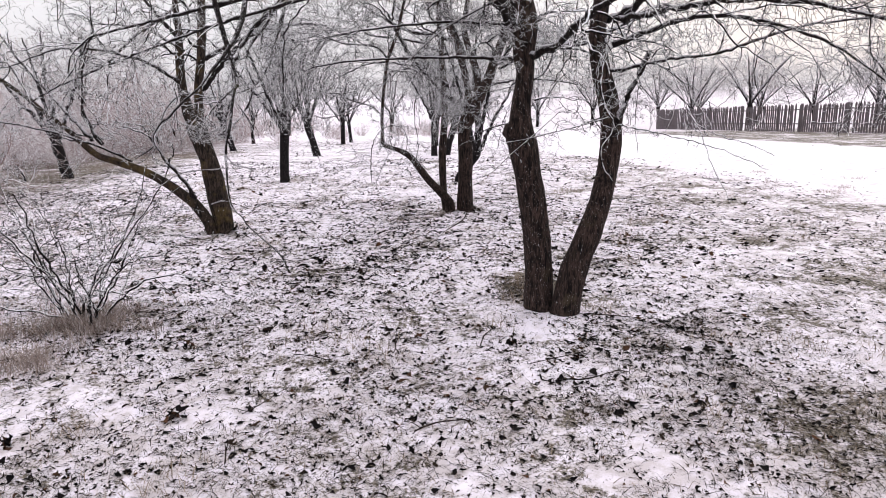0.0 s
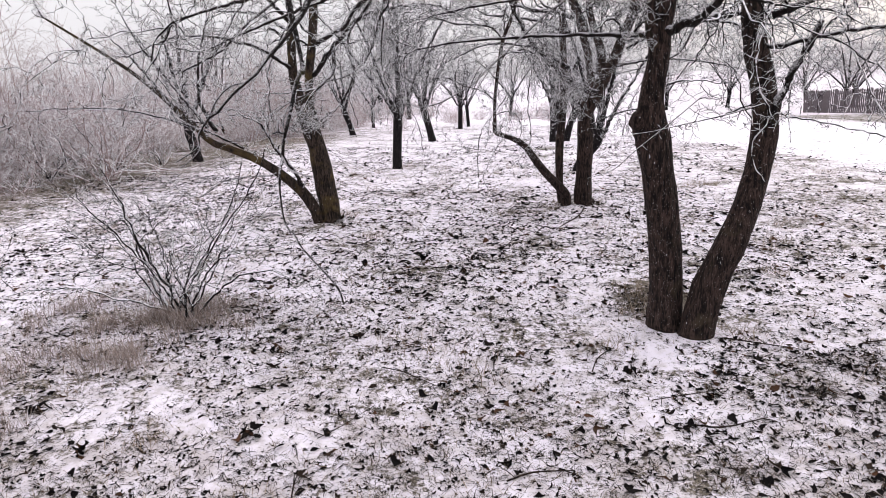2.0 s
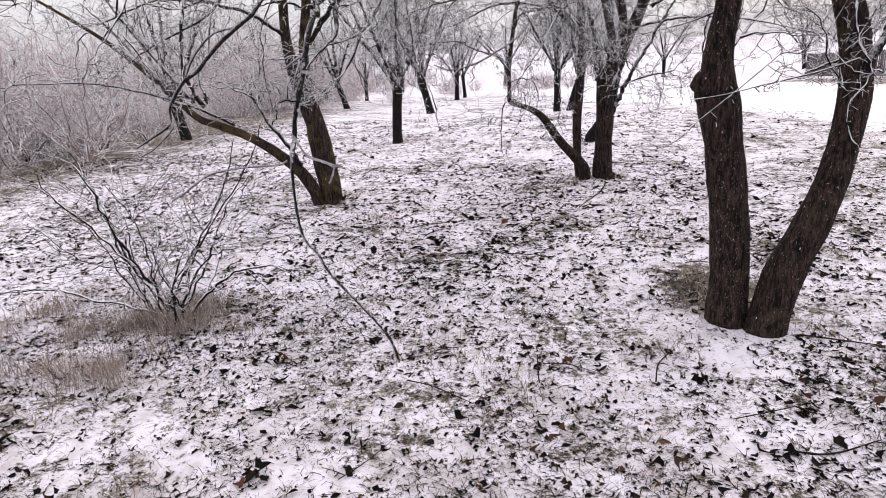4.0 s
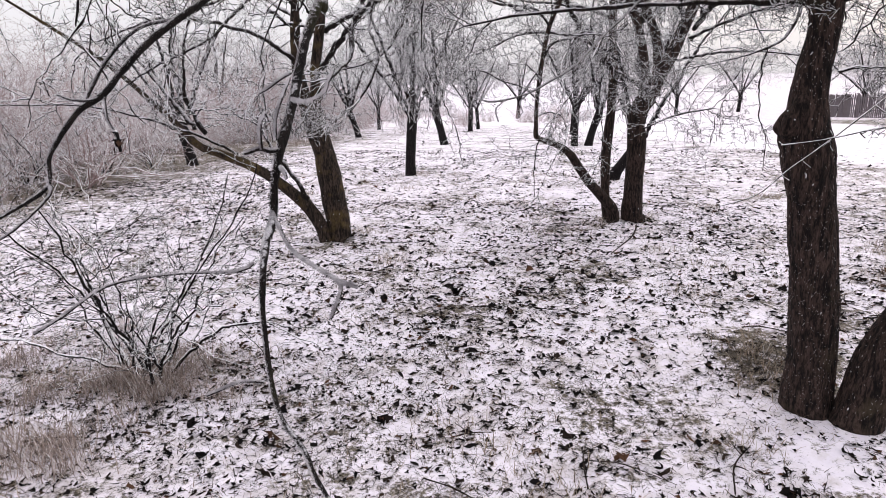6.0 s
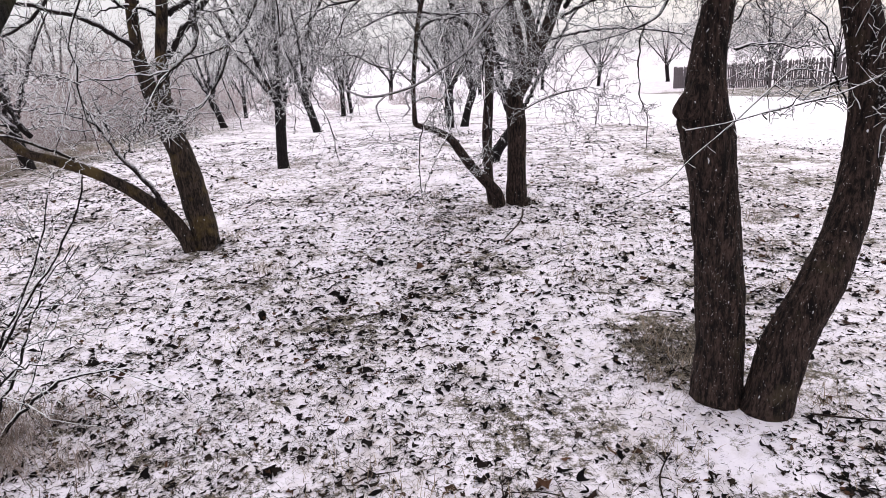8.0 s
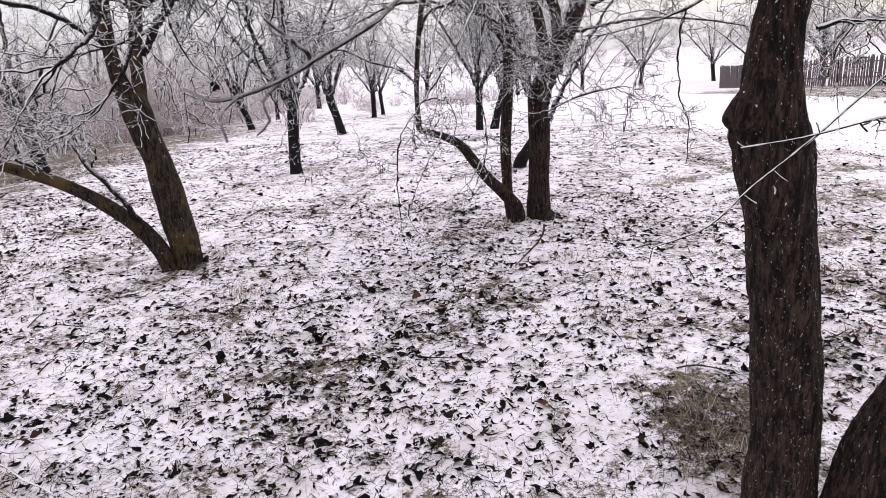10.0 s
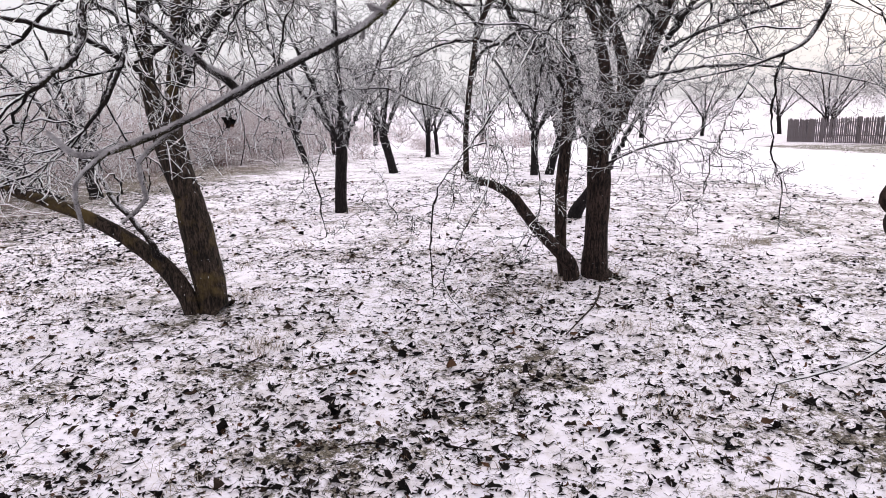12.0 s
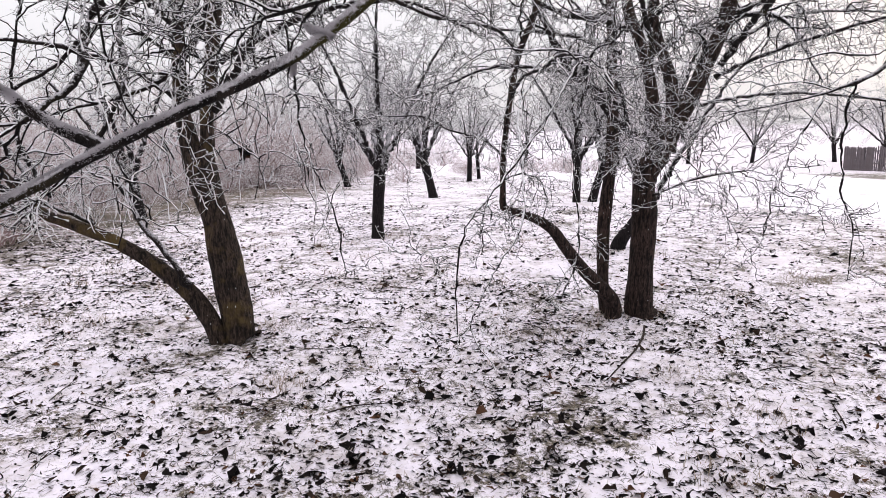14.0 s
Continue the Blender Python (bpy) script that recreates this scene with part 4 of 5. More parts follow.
    dress(crown, rng, rows[:3] + rows[6:] + [fork_a[2:], fork_c[2:], thin[5:], bent[6:]], 5, 0.9, (0.05, 0.5), (6, 3))
    dress(crown, rng, rows[3:6], 6, 0.7, (-0.1, 0.2), (6, 3))
    # long thin twigs that hang towards the snow
    hangs = []
    hangs.append([(-0.21, 5.8, 1.745, 0.006), (-0.27, 5.6, 1.6, 0.006), (-0.345, 5.501, 1.474, 0.0058), (-0.442, 5.452, 1.329, 0.0049), (-0.558, 5.404, 1.183, 0.0044), (-0.587, 5.404, 0.989, 0.0039), (-0.587, 5.404, 0.815, 0.0029)])
    hangs.append([(-0.38, 6.42, 1.77, 0.007), (-0.43, 6.25, 1.68, 0.0068), (-0.461, 6.083, 1.552, 0.0062), (-0.403, 5.792, 1.183, 0.0058), (-0.51, 5.646, 0.951, 0.0049), (-0.578, 5.598, 0.776, 0.0039), (-0.48, 5.549, 0.64, 0.0024)])
    hangs.append([(-1.270, 5.890, 2.040, 0.007), (-1.257, 5.600, 1.973, 0.0065), (-1.231, 5.600, 1.756, 0.006), (-1.223, 5.600, 1.635, 0.0055), (-1.201, 5.600, 1.449, 0.005), (-1.100, 5.600, 1.217, 0.004), (-1.063, 5.600, 0.956, 0.0024)])
    hangs.append([(0.887, 6.354, 1.678, 0.0097), (0.868, 6.374, 1.533, 0.0078), (0.868, 6.374, 1.387, 0.0068), (0.887, 6.374, 1.183, 0.0058), (0.936, 6.374, 1.067, 0.0049), (0.936, 6.374, 0.834, 0.0029)])
    hangs.append([(0.761, 6.296, 1.62, 0.0068), (0.654, 6.248, 1.416, 0.0058), (0.577, 6.209, 1.242, 0.0049), (0.538, 6.18, 1.048, 0.0029)])
    hangs.append([(2.303, 7.441, 1.891, 0.0078), (2.158, 7.247, 1.552, 0.0058), (2.109, 7.15, 1.164, 0.0049), (2.158, 7.15, 0.873, 0.0029)])
    hangs.append([(-0.17, 5.695, 1.727, 0.0058), (-0.219, 5.598, 1.406, 0.0049), (-0.189, 5.549, 1.115, 0.0039), (-0.267, 5.501, 0.873, 0.0024)])
    for row in hangs:
        pts, radii = crown.crinkle(*spline(row, 0.06))
        crown.line(pts, [r * 0.72 for r in radii], 2)
        for j in range(9):
            k = rng.randrange(1, len(pts) - 1)
            crown.grow(pts[k], Vector((rng.uniform(-1, 1), rng.uniform(-1, 1), rng.uniform(-0.8, 0.2))), rng.uniform(0.1, 0.35), 0.0026, 3, 0.25, (2,), 5)
    crown.finish(tree, TWIG)
    return tree


triple = triple_tree()


# ---- the orchard behind ----
def orchard_tree(seed, label, lean, fork, twig, bark, kids, rime, name="fruit_tree", spread=1.0, trunk_r=0.105):
    """A pruned fruit tree: a short trunk that splits into a cup of limbs."""
    rng = random.Random(seed)
    tree = thing(name, label, "tree", "orchard trees")
    top = Vector((lean[0], lean[1], fork))
    trunk = [(0, 0, -0.12, trunk_r * 1.35), (0.0, 0, 0.05, trunk_r * 1.05), (lean[0] * 0.4, lean[1] * 0.4, fork * 0.5, trunk_r * 0.9), (top.x, top.y, top.z, trunk_r * 0.95), (top.x, top.y, top.z + 0.12, trunk_r * 0.6)]
    part("trunk", trunk_buf(trunk, 18, 0.05, 0.06), bark, tree, "short dark trunk")
    rows = []
    n = 6
    for i in range(n):
        w = 2 * math.pi * (i + rng.uniform(-0.25, 0.25)) / n
        out = Vector((math.cos(w), math.sin(w), 0))
        e = rng.uniform(0.55, 1.0) * spread
        z = top.z + rng.uniform(-0.06, 0.1)
        rows.append([(top.x, top.y, z - 0.05, trunk_r * 0.5), (*(top.xy + out.xy * 0.25 * e), z + 0.35, trunk_r * 0.42), (*(top.xy + out.xy * 0.65 * e), z + 0.85, trunk_r * 0.33),
                     (*(top.xy + out.xy * 1.15 * e), z + 1.45, trunk_r * 0.22), (*(top.xy + out.xy * 1.7 * e), z + 1.95, trunk_r * 0.09)])
    rows.append([(top.x, top.y, top.z, trunk_r * 0.6), (top.x + 0.03, top.y, top.z + 0.6, trunk_r * 0.5), (top.x - 0.02, top.y, top.z + 1.3, trunk_r * 0.36), (top.x + 0.05, top.y, top.z + 2.3, trunk_r * 0.12)])
    for row in rows:
        limb_part(tree, row, FAR_LIMB, 8)
    crown = Crown(rng, 1.0, 0, 0.75, rime, 3, spurs=0, least=0.0042)
    dress(crown, rng, rows, 6, 0.85 * spread, (0.0, 0.45), kids, 0.28, tips=False)
    crown.finish(tree, twig)
    return tree


def stand(tree, x, y, turn=0.0, size=1.0, label=""):
    ob = copy_thing(tree, pose(x, y, slope(x, y), 0, 0, turn) @ Matrix.Scale(size, 4))
    ob.matrix_basis = pose(x, y, slope(x, y), 0, 0, turn) @ Matrix.Scale(size, 4)
    return tagged(ob, label)


cup = orchard_tree(41, "leafless fruit tree with short dark trunk and cup of frosted limbs", (0.06, 0.0), 0.9, FAR_TWIG, FAR_BARK, (8, 4), 1.2, trunk_r=0.086)
cup.matrix_basis = pose(-3.07, 11.82, 0)
tilt = orchard_tree(42, "leafless frosted fruit tree with leaning dark trunk", (-0.22, 0.1), 0.85, FAR_TWIG, FAR_BARK, (7, 4), 1.3)
tilt.matrix_basis = pose(-3.77, 17.93, slope(-3.77, 17.93))
low = orchard_tree(43, "low leafless fruit tree with frosted twigs", (0.3, -0.1), 0.5, FAR_TWIG, FAR_BARK, (6, 4), 1.5, spread=0.8, trunk_r=0.085)
low.matrix_basis = pose(0.20, 11.45, 0)
# its twigs are paled for the haze as well as frosted
hazed_hoary = orchard_tree(45, "pale frosted fruit tree before the thicket, haze in its colour", (-0.15, 0.05), 0.7, HAZE_TWIG, FAR_BARK, (5, 2), 0, spread=0.9, trunk_r=0.11)
hazed_hoary.matrix_basis = pose(-8.05, 13.25, 0)
for tree, x, y, turn, size in ((cup, -0.43, 16.93, 80, 0.95), (tilt, -0.1, 17.2, 200, 0.9), (tilt, -4.48, 26.41, 130, 0.9), (cup, -4.52, 28.68, 210, 0.9), (tilt, -7.67, 22.41, 40, 1.0),
                               (cup, -9.28, 29.88, 300, 1.0), (cup, -0.55, 22.8, 20, 0.95)):
    stand(tree, x, y, turn, size)

# garden trees beyond the fence, their twig colour lightened to imitate haze
pale = orchard_tree(44, "pale frosted garden tree beyond the fence, haze in its colour", (0.1, 0.0), 0.8, HAZE_TWIG, FAR_BARK, (8, 3), 0, spread=1.5, trunk_r=0.10)
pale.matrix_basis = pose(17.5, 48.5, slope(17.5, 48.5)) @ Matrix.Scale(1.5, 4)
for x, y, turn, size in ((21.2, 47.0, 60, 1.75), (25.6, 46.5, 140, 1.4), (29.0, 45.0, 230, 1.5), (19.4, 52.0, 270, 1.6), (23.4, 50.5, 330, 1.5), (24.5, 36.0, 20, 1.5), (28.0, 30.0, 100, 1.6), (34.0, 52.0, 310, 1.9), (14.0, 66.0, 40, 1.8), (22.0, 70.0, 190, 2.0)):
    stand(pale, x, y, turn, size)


# ---- shrubs ----
def shrub(seed, label, stems, height, fan, twig, kids, rime, r=0.008, clear=0.0, name="shrub", special=()):
    rng = random.Random(seed)
    bush = thing(name, label, "shrub", "shrubs")
    crown = Crown(rng, 1.0, clear, -1.0, rime, spurs=1 if clear else 0, kink=0.5 if clear else 1.0, least=0.0022 if clear else 0.004)
    crown.stems = []
    for i in range(stems):
        w = rng.uniform(0, 2 * math.pi)
        out = rng.uniform(0.1, fan)
        root = Vector((math.cos(w), math.sin(w), 0)) * rng.uniform(0.0, 0.10) * (1 + stems / 12)
        root.z = -0.02
        crown.grow(root, Vector((math.cos(w) * out, math.sin(w) * out, 1)), height * rng.uniform(0.55, 1.1), r * rng.uniform(0.6, 1.2), 2, 0.02, kids, 8)
    for way, size in special:
        crown.grow(Vector((0, 0, 0)), Vector(way), size, r, 2, 0.0, kids, 9)
    crown.finish(bush, twig)
    if clear:
        for b in crown.stems:
            part("stem", b, twig, bush)
    else:
        joined = Buf()
        for b in crown.stems:
            n = len(joined.v)
            joined.v += b.v
            joined.f += [tuple(i + n for i in f) for f in b.f]
        part("brushwood", joined, twig, bush, "close upright shoots", kind="stuff")
    return bush


bush = shrub(56, "bare shrub of thin dark shoots with light frost", 10, 1.25, 0.8, TWIG, (5, 2), 0.7, 0.0095, 0.5,
             special=(((-0.9, -0.1, 0.5), 1.35), ((-0.35, 0.0, 1.0), 1.4), ((-0.15, -0.1, 1.0), 1.5), ((0.2, 0.05, 1.0), 1.45), ((0.02, 0.0, 1.0), 1.4), ((-0.3, 0.2, 1.0), 1.3), ((0.62, 0.0, 0.62), 1.1), ((-0.8, 0.1, 0.75), 1.2)))
bush.matrix_basis = pose(-2.6, 4.31, 0)

# thicket and brushwood: frosted shoots, with the misty paleness painted into their colour
thicket = shrub(52, "tall frosted thicket of upright brown shoots paled with painted haze", 26, 2.5, 0.55, HEDGE_TWIG, (8, 3), 0, 0.013)
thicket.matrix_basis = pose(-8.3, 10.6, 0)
scrub = shrub(53, "low tangled frosted brushwood paled with painted haze", 20, 1.2, 1.0, HEDGE_TWIG, (6, 3), 0, 0.010)
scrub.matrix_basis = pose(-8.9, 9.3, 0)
stems = shrub(55, "bare dark upright stems before the thicket", 9, 1.5, 0.35, FAR_TWIG, (4, 2), 0, 0.02)
stems.matrix_basis = pose(-9.37, 10.46, 0)
for x, y, turn, size in ((-9.76, 11.16, 70, 0.8), (-8.94, 11.9, 150, 1), (-8.61, 12.74, 260, 0.75)):
    m = pose(x, y, slope(x, y), 0, 0, turn) @ Matrix.Scale(size, 4)
    copy_thing(stems, m).matrix_basis = m
spot = random.Random(54)
for i in range(64):
    y = 6.0 + i * 0.42 + spot.uniform(-0.4, 0.4)
    x = -9.4 - spot.uniform(0, 3.0) - 0.04 * (y - 9)
    which = thicket if spot.random() < 0.5 else scrub
    m = pose(x, y, slope(x, y), 0, 0, spot.uniform(0, 360)) @ Matrix.Scale(spot.uniform(0.8, 1.35), 4)
    copy_thing(which, m).matrix_basis = m
for i in range(12):
    x, y = spot.uniform(-8.5, 0.0), spot.uniform(25, 43)
    m = pose(x, y, slope(x, y), 0, 0, spot.uniform(0, 360)) @ Matrix.Scale(spot.uniform(0.65, 1.0), 4)
    copy_thing(scrub, m).matrix_basis = m
for i in range(22):
    y = 12 + i * 2.2
    x = -13.5 - spot.uniform(0, 7) + 0.02 * y
    m = pose(x, y, slope(x, y), 0, 0, spot.uniform(0, 360)) @ Matrix.Scale(spot.uniform(0.9, 1.35), 4)
    copy_thing(thicket, m).matrix_basis = m
# no mist is built: these far trees only carry it in their twig colour
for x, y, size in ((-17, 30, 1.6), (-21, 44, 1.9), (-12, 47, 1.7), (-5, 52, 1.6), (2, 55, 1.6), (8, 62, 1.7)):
    stand(pale, x, y, spot.uniform(0, 360), size, "pale frosted tree standing far off, mist in its colour")


# ---- fence ----
def fence():
    rail = thing("fence", "weathered grey picket fence with pointed slats", "fence")
    a, b, c = Vector((12.7, 40.5, 0)), Vector((15.4, 29.0, 0)), Vector((18.3, 14.0, 0))
    buf = Buf()
    w, d, h = 0.043, 0.011, 1.2
    prof = [(-w, 0.0), (w, 0.0), (w, h - 0.07), (0, h), (-w, h - 0.07)]
    buf.v = [Vector((x, y, z)) for y in (-d, d) for x, z in prof]
    buf.f = [(0, 1, 2, 3, 4), (9, 8, 7, 6, 5)] + [(i, (i + 1) % 5 + 0, (i + 1) % 5 + 5, i + 5)[::-1] for i in range(5)]
    slat = buf.mesh("slat", WOOD, False)
    post_buf = Buf()
    post_buf.tube([Vector((0, 0, -0.2)), Vector((0, 0, 0.6)), Vector((0, 0, 1.22))], [0.07, 0.065, 0.06], 8, 0.05)
    post = post_buf.mesh("post", WOOD)
    rng = random.Random(61)

    def put(name, me, p, turn, tilt):
        ob = new(name, me)
        ob.parent = rail
        ob.matrix_basis = pose(p.x, p.y, slope(p.x, p.y) + 0.01, 0, tilt, turn)
        return ob

    for p, q in ((a, b), (b, c)):
        along = (q - p).normalized()
        turn = math.degrees(math.atan2(along.y, along.x))
        side = Vector((along.y, -along.x, 0)) * 0.045
        length, s = (q - p).length, 0.0
        while s < length:
            tight = p is a and s < 2.2
            if tight or rng.random() > 0.02:
                ob = put("slat", slat, p + along * s + side, turn, rng.gauss(0, 1.1))
                ob.scale = (1.0, 1.0, rng.uniform(0.95, 1.03))
            s += 0.085 if tight else 0.135 * rng.uniform(0.94, 1.06)
        s = 0.0
        while s < length:
            put("post", post, p + along * s - side, turn, rng.gauss(0, 1.0))
            s += 2.6
        for z in (0.36, 0.98):
            r = Buf()
            m = int(length / 2.6) + 1
            pts = [p + along * (length * i / m) for i in range(m + 1)]
            pts = [Vector((v.x, v.y, slope(v.x, v.y) + z + rng.uniform(-0.015, 0.015))) for v in pts]
            r.tube(pts, [0.032] * len(pts), 5, 0.05)
            part("rail", r, WOOD, rail)
    return rail


fence()


# ---- litter on the snow ----
def leaf_shape(buf, rng, at, size, flat, rough=True):
    """A shrivelled dead leaf: a crooked blade, folded along its rib, crumpled and torn at its edges."""
    m = Matrix.Translation(at) @ Euler((rng.gauss(0, flat), rng.gauss(0, flat), rng.uniform(0, 2 * math.pi))).to_matrix().to_4x4()
    wide, bow = size * rng.uniform(0.10, 0.34), size * rng.uniform(-0.5, 0.5)
    fold_a, fold_b = rng.uniform(-0.3, 1.1), rng.uniform(-0.3, 1.1)
    curl, lift = size * rng.uniform(-0.06, 0.22), size * rng.uniform(0, 0.10)
    n, b = 4 if rough else 2, len(buf.v)
    for i in range(n + 1):
        t = i / n
        w = wide * math.sin(math.pi * min(1.0, 0.04 + 0.96 * t ** 0.8)) ** 0.8
        wa, wb = w * rng.uniform(0.35, 1.4), w * rng.uniform(0.35, 1.4)
        x, y, z = size * (t - 0.5), bow * (4 * (t - 0.5) ** 2 - 0.5) + size * rng.uniform(-0.04, 0.04), curl * (2 * t - 1) ** 2 + lift * t + size * rng.uniform(0, 0.035)
        buf.v += [m @ Vector((x + size * rng.uniform(-0.07, 0.07), y + wa, z + wa * fold_a * rng.uniform(0.4, 1.5))), m @ Vector((x, y, z)),
                  m @ Vector((x + size * rng.uniform(-0.07, 0.07), y - wb, z + wb * fold_b * rng.uniform(0.4, 1.5)))]
    for i in range(n):
        k = b + 3 * i
        buf.f += [(k, k + 1, k + 4, k + 3), (k + 1, k + 2, k + 5, k + 4)]


def lane(x, y):
    """How clean the snow lies: 1 on the track beside the fence, 0 in the orchard."""
    inside = min(x + 0.36 * y - 9.1, 12.0 - x - 0.1 * y)
    return min(1.0, max(0.0, inside / 1.2 + 0.4))


def scatter(rng, count, x0, x1, y0, y1, clump=1.0):
    """Places on the ground, thicker in some patches and thin on the track."""
    done = 0
    while done < count:
        x, y = rng.uniform(x0, x1), rng.uniform(y0, y1)
        f = 0.55 + 0.45 * noise.noise((x * 0.8, y * 0.8, 11.0)) + (0.5 * noise.noise((x * 3.6, y * 3.6, 19.0)) + 0.45 * noise.noise((x * 11, y * 11, 29.0))) * clump
        f *= 1.0 + 0.9 * min(1.0, max(0.0, (3.3 - y) / 0.8)) * min(1.0, max(0.0, (y - 1.0) / 0.5))
        f *= 1.0 - 0.68 * min(1.0, max(0.0, (x - 1.4) / 2.5)) * (1.0 if y < 4.5 else 0.88 if y < 14 else 0.4)
        if rng.random() < f and rng.random() > lane(x, y) * 0.98:
            done += 1
            yield x, y


def litter():
    rng = random.Random(71)
    buf = Buf()
    for count, box in ((50000, (-5.5, 4.5, 1.2, 9.5)), (16000, (-8.0, 7.0, 9.5, 16.0)), (4000, (-9.0, 12.0, 17.0, 30.0)), (2500, (4.5, 10.0, 2.5, 12.0)), (1800, (0.3, 2.2, 2.3, 4.4)), (5000, (-4.6, -1.2, 1.6, 4.0)), (9500, (-8.5, -4.5, 3.0, 11.0)), (2500, (-5.5, 4.5, -4.0, 1.2)), (1000, (-2.0, 2.4, 4.6, 6.8)), (1500, (-2.6, -0.6, 3.6, 5.4)), (1000, (0.7, 1.8, 3.4, 4.25)), (700, (-0.5, 1.0, 2.9, 4.0))):
        for x, y in scatter(rng, count, *box):
            size = min(0.075, 0.009 + rng.lognormvariate(-4.15, 0.62)) * (0.66 + 0.26 * min(1.0, max(0.0, (y - 2.6) / 2.6)) + 0.24 * min(1.0, max(0.0, (y - 4.8) / 1.6)) if y < 9.5 else 1.3)
            leaf_shape(buf, rng, (x, y, land(x, y) + 0.002 + size * 0.03), size, 0.2, y < 6.2)
    ob = new("leaf_litter", buf.mesh("leaf_litter", LITTER, False))
    tagged(ob, "dark wet fallen leaves strewn over thin snow", "leaves", kind="stuff")


def fallen_leaves():
    """The largest leaves nearest the way, each a piece of the ground."""
    rng = random.Random(72)
    shapes = []
    for i in range(24):
        b = Buf()
        leaf_shape(b, rng, (0, 0, 0), 0.048, 0.2)
        shapes.append(b.mesh("leaf", LEAF, False))
    for x, y in scatter(rng, 280, -2.6, 1.6, 2.6, 8.2, 0.6):
        ob = new("leaf", rng.choice(shapes))
        ob.parent = ground
        k = rng.uniform(0.7, 1.5)
        ob.matrix_basis = pose(x, y, land(x, y) + 0.008, 0, 0, rng.uniform(0, 360)) @ Matrix.Scale(k, 4)


def blades(name, label, rng, places, height, lean, material, width):
    """Thin grass blades; one mesh that nobody could count."""
    buf = Buf()
    for x, y in places:
        h = height * rng.uniform(0.4, 1.3)
        w = rng.uniform(0, 2 * math.pi)
        l = lean * rng.uniform(0.4, 1.3)
        d = Vector((math.cos(w) * l, math.sin(w) * l, 1)).normalized()
        s = Vector((-math.sin(w), math.cos(w), 0)) * width * rng.uniform(0.6, 1.4)
        p = Vector((x, y, land(x, y) - 0.004))
        mid = p + d * h * 0.55
        tip = mid + (d + Vector((math.cos(w), math.sin(w), 0)) * 0.5 - Vector((0, 0, 0.5 * l / (1 + l)))).normalized() * h * 0.45
        tip.z = max(tip.z, land(tip.x, tip.y) + 0.003)
        b = len(buf.v)
        buf.v += [p - s, p + s, mid + s * 0.7, mid - s * 0.7, tip]
        buf.f += [(b, b + 1, b + 2, b + 3), (b + 3, b + 2, b + 4)]
    ob = new(name, buf.mesh(name, material, False))
    return tagged(ob, label, "grass", kind="stuff")


def tussocks(rng, spots, spread, count):
    for cx, cy in spots:
        for _ in range(count):
            yield cx + rng.gauss(0, spread), cy + rng.gauss(0, spread)


litter()
fallen_leaves()
rng = random.Random(81)
blades("dry_stems", "dark dead grass stems lying on the snow", rng, list(scatter(rng, 64000, -5.0, 4.5, 1.4, 9.5)), 0.07, 9.0, STEM, 0.0019)
blades("stalks", "fine dark dead stalks bent over the snow", rng, list(scatter(rng, 60000, -3.6, 3.2, 0.6, 4.8, 1.6)), 0.055, 3.0, STEM, 0.0011)
blades("dry_grass", "pale straw-coloured grass poking through the snow", rng, list(scatter(rng, 30000, -6.0, 7.0, 1.2, 12.0)), 0.055, 1.6, STRAW, 0.0013)
spots = [(rng.uniform(-6, 7), rng.uniform(1.5, 12)) for _ in range(130)] + [(0.66, 5.05), (0.72, 4.85), (0.6, 5.15), (0.75, 5.3), (-2.55, 7.75), (-2.5, 7.65), (-3.05, 12.0), (-2.9, 12.05), (0.0, 8.5), (0.35, 8.75)]
blades("grass_tussocks", "tussocks of yellow-brown winter grass", rng, list(tussocks(rng, spots, 0.09, 90)), 0.085, 0.9, STRAW, 0.0016)
rough = [(0.66 + rng.gauss(0, 0.10), 5.0 + rng.gauss(0, 0.18)) for _ in range(12)] + [(rng.uniform(0.7, 1.9), rng.uniform(2.7, 4.2)) for _ in range(13)]
blades("withered_grass", "brown withered grass flattened beside the double-stemmed tree", rng, list(tussocks(rng, rough, 0.085, 150)), 0.06, 2.6, STEM, 0.0015)
base = [(-2.6 + rng.gauss(0, 0.16), 4.27 + rng.gauss(0, 0.12)) for _ in range(18)] + [(-3.0 + rng.gauss(0, 0.45), 3.7 + rng.gauss(0, 0.5)) for _ in range(34)]
blades("rusty_grass", "reddish-brown withered grass round the shrub", rng, list(tussocks(rng, base, 0.07, 110)), 0.15, 0.8, RUST, 0.0016)
edge = [(-7.9 - abs(rng.gauss(0, 1.5)), rng.uniform(3, 22)) for _ in range(90)]
blades("hedge_grass", "tall brown grass along the foot of the thicket", rng, list(tussocks(rng, edge, 0.28, 60)), 0.15, 0.9, RUST, 0.003)


# ---- single things on and over the snow ----
def leaf_clump(x, y, z, size, hang, label):
    """A withered bunch of leaves caught on a thin twig."""
    r = random.Random(int(1000 * abs(x + y)))
    clump = thing("leaf_clump", label, "leaves", "withered leaf clumps")
    bunch = Buf()
    for _ in range(9):
        leaf_shape(bunch, r, (x + r.gauss(0, size * 0.22), y + r.gauss(0, size * 0.22), z + r.gauss(0, size * 0.16)), size * r.uniform(0.6, 1.1), 0.9)
    part("leaves", bunch, LITTER, clump, "curled black leaves")
    if hang:
        w = Buf()
        pts, radii = spline([(x, y, z - 0.01, 0.0016), (x + hang[0] * 0.4, y + hang[1] * 0.4, z + hang[2] * 0.55, 0.0022), (x + hang[0], y + hang[1], z + hang[2], 0.003)], 0.03)
        w.tube(pts, radii, 5, 0.1)
        part("twig", w, TWIG, clump)


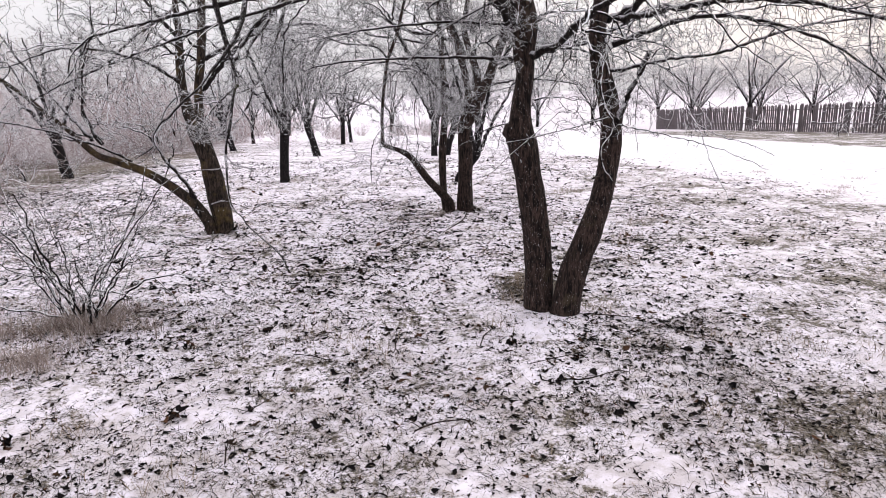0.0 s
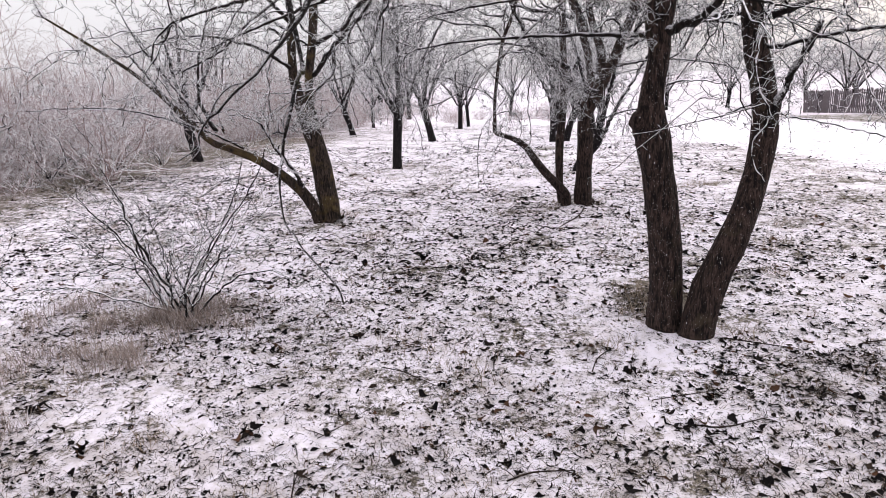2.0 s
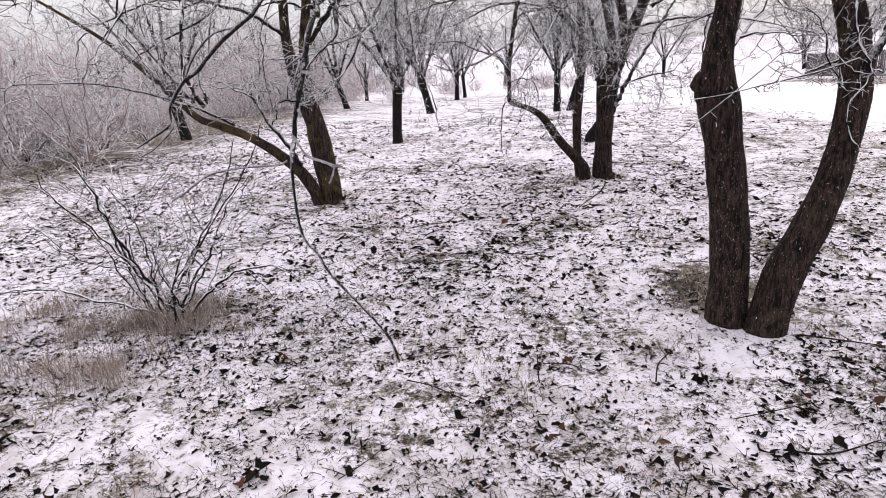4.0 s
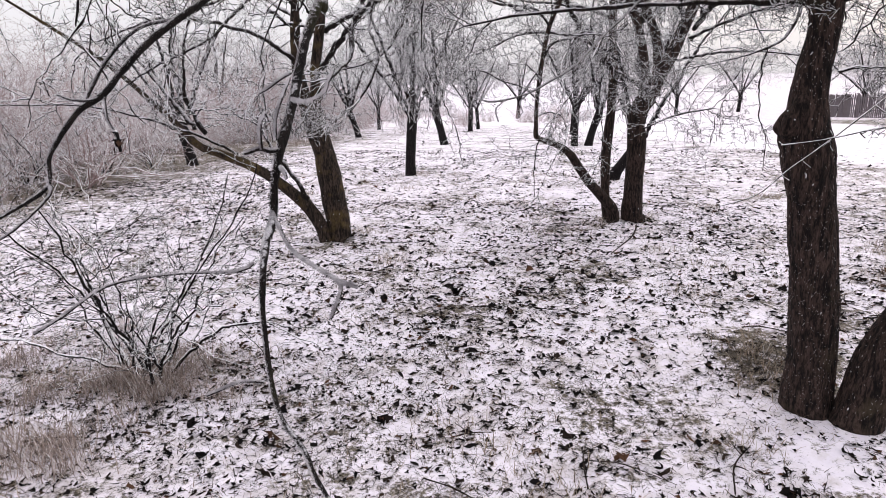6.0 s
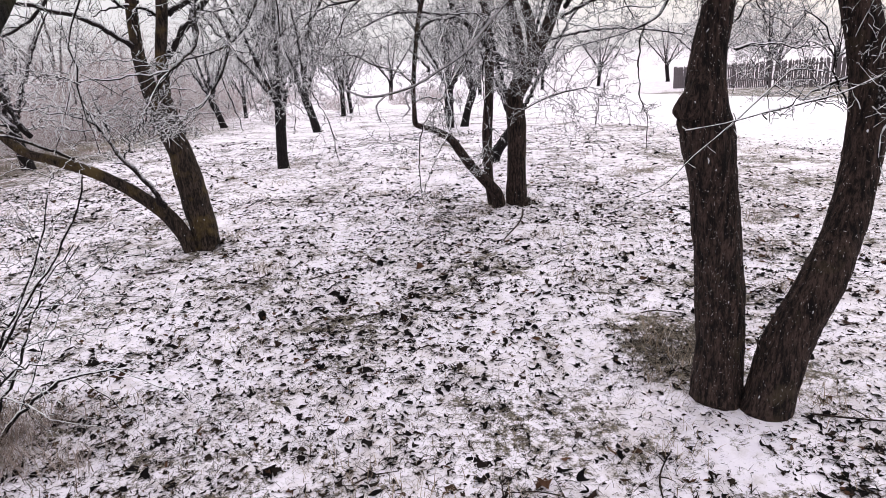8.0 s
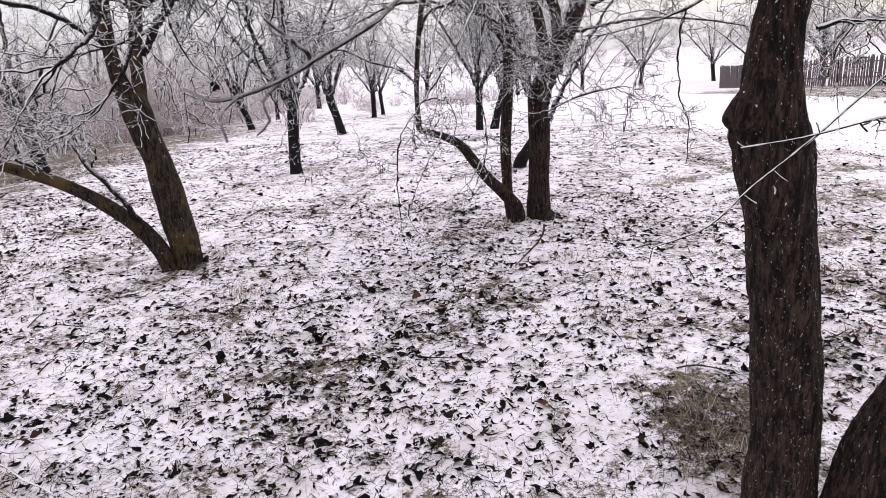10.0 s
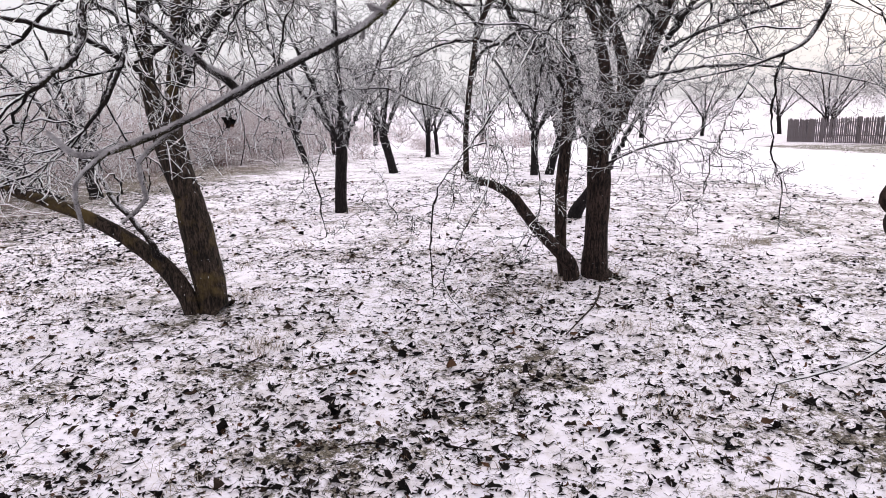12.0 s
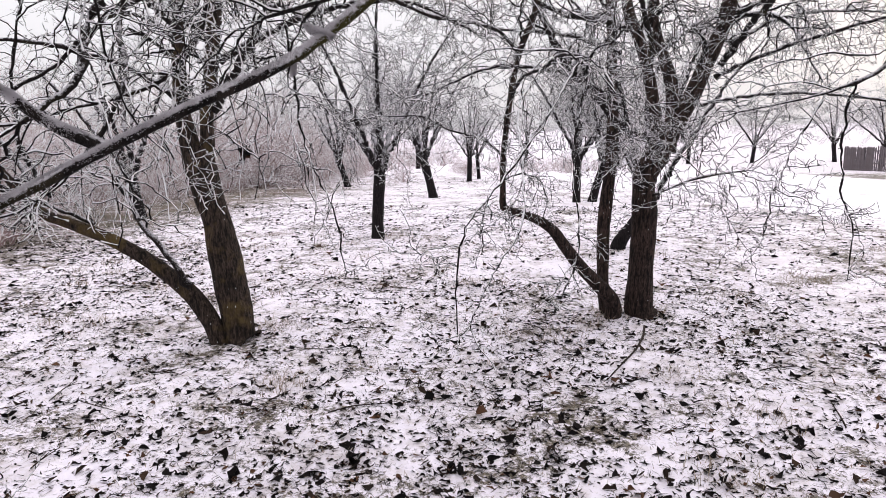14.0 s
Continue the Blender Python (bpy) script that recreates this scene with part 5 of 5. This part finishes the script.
leaf_clump(-1.36, 5.45, 1.43, 0.055, (-0.12, -0.1, 0.5), "black withered leaf clump hanging on a thin twig")
leaf_clump(-0.816, 2.15, 1.455, 0.011, (-0.004, 0.0, 0.012), "black withered leaf clump on a frosted bough")
for x, y, size in ((-2.52, 2.93, 0.075), (-1.99, 2.62, 0.06), (-1.3, 2.89, 0.075), (-1.62, 3.79, 0.065), (0.83, 3.54, 0.05), (0.46, 3.77, 0.055), (-0.51, 3.49, 0.05), (-1.16, 4.04, 0.06), (-1.65, 5.65, 0.07),
                   (-2.25, 5.37, 0.06), (-1.18, 5.93, 0.08), (-0.76, 5.54, 0.07), (0.85, 5.97, 0.07), (2.53, 6.12, 0.07), (-0.74, 5.9, 0.06)):
    leaf_clump(x, y, land(x, y) + 0.012, size, None, "dark clump of wet leaves lying on the snow")


def fallen_twig(ctrl, label, seed):
    r = random.Random(seed)
    stick = thing("fallen_twig", label, "twig", "fallen twigs")
    pts, radii = spline([(x, y, land(x, y) + z, w) for x, y, z, w in ctrl], 0.03)
    w = Buf()
    w.tube(pts, radii, 6, 0.15)
    part("stem", w, BARK, stick)
    for _ in range(2):
        side = Buf()
        k = r.randrange(1, len(pts) - 1)
        a, l = r.uniform(0, 6.28), r.uniform(0.04, 0.12)
        side.tube([pts[k], pts[k] + Vector((math.cos(a) * l * 0.5, math.sin(a) * l * 0.5, 0.01)), pts[k] + Vector((math.cos(a) * l, math.sin(a) * l, 0.012))], [0.0026, 0.002, 0.0012], 4, 0.1)
        part("side_shoot", side, BARK, stick)


fallen_twig([(0.26, 8.12, 0.05, 0.008), (0.24, 7.95, 0.022, 0.008), (0.18, 7.7, 0.012, 0.007), (0.08, 7.4, 0.010, 0.006), (-0.03, 7.1, 0.006, 0.004)], "dark curved stick lying on the snow, its end propped up", 1)
r = random.Random(91)
for i in range(46):
    x, y, a, l = r.uniform(-3.2, 2.4), r.uniform(2.4, 9.5), r.uniform(-0.6, 0.6) + (0 if r.random() < 0.7 else 1.4), r.uniform(0.12, 0.42)
    dx, dy, bow = math.cos(a) * l, math.sin(a) * l, r.uniform(-0.15, 0.15) * l
    w = r.uniform(0.002, 0.0042)
    fallen_twig([(x, y, 0.008, w), (x + dx * 0.4 - dy * bow, y + dy * 0.4 + bow, 0.012, w), (x + dx, y + dy, 0.008, w * 0.5)], "thin dark twig fallen on the snow", i + 2)
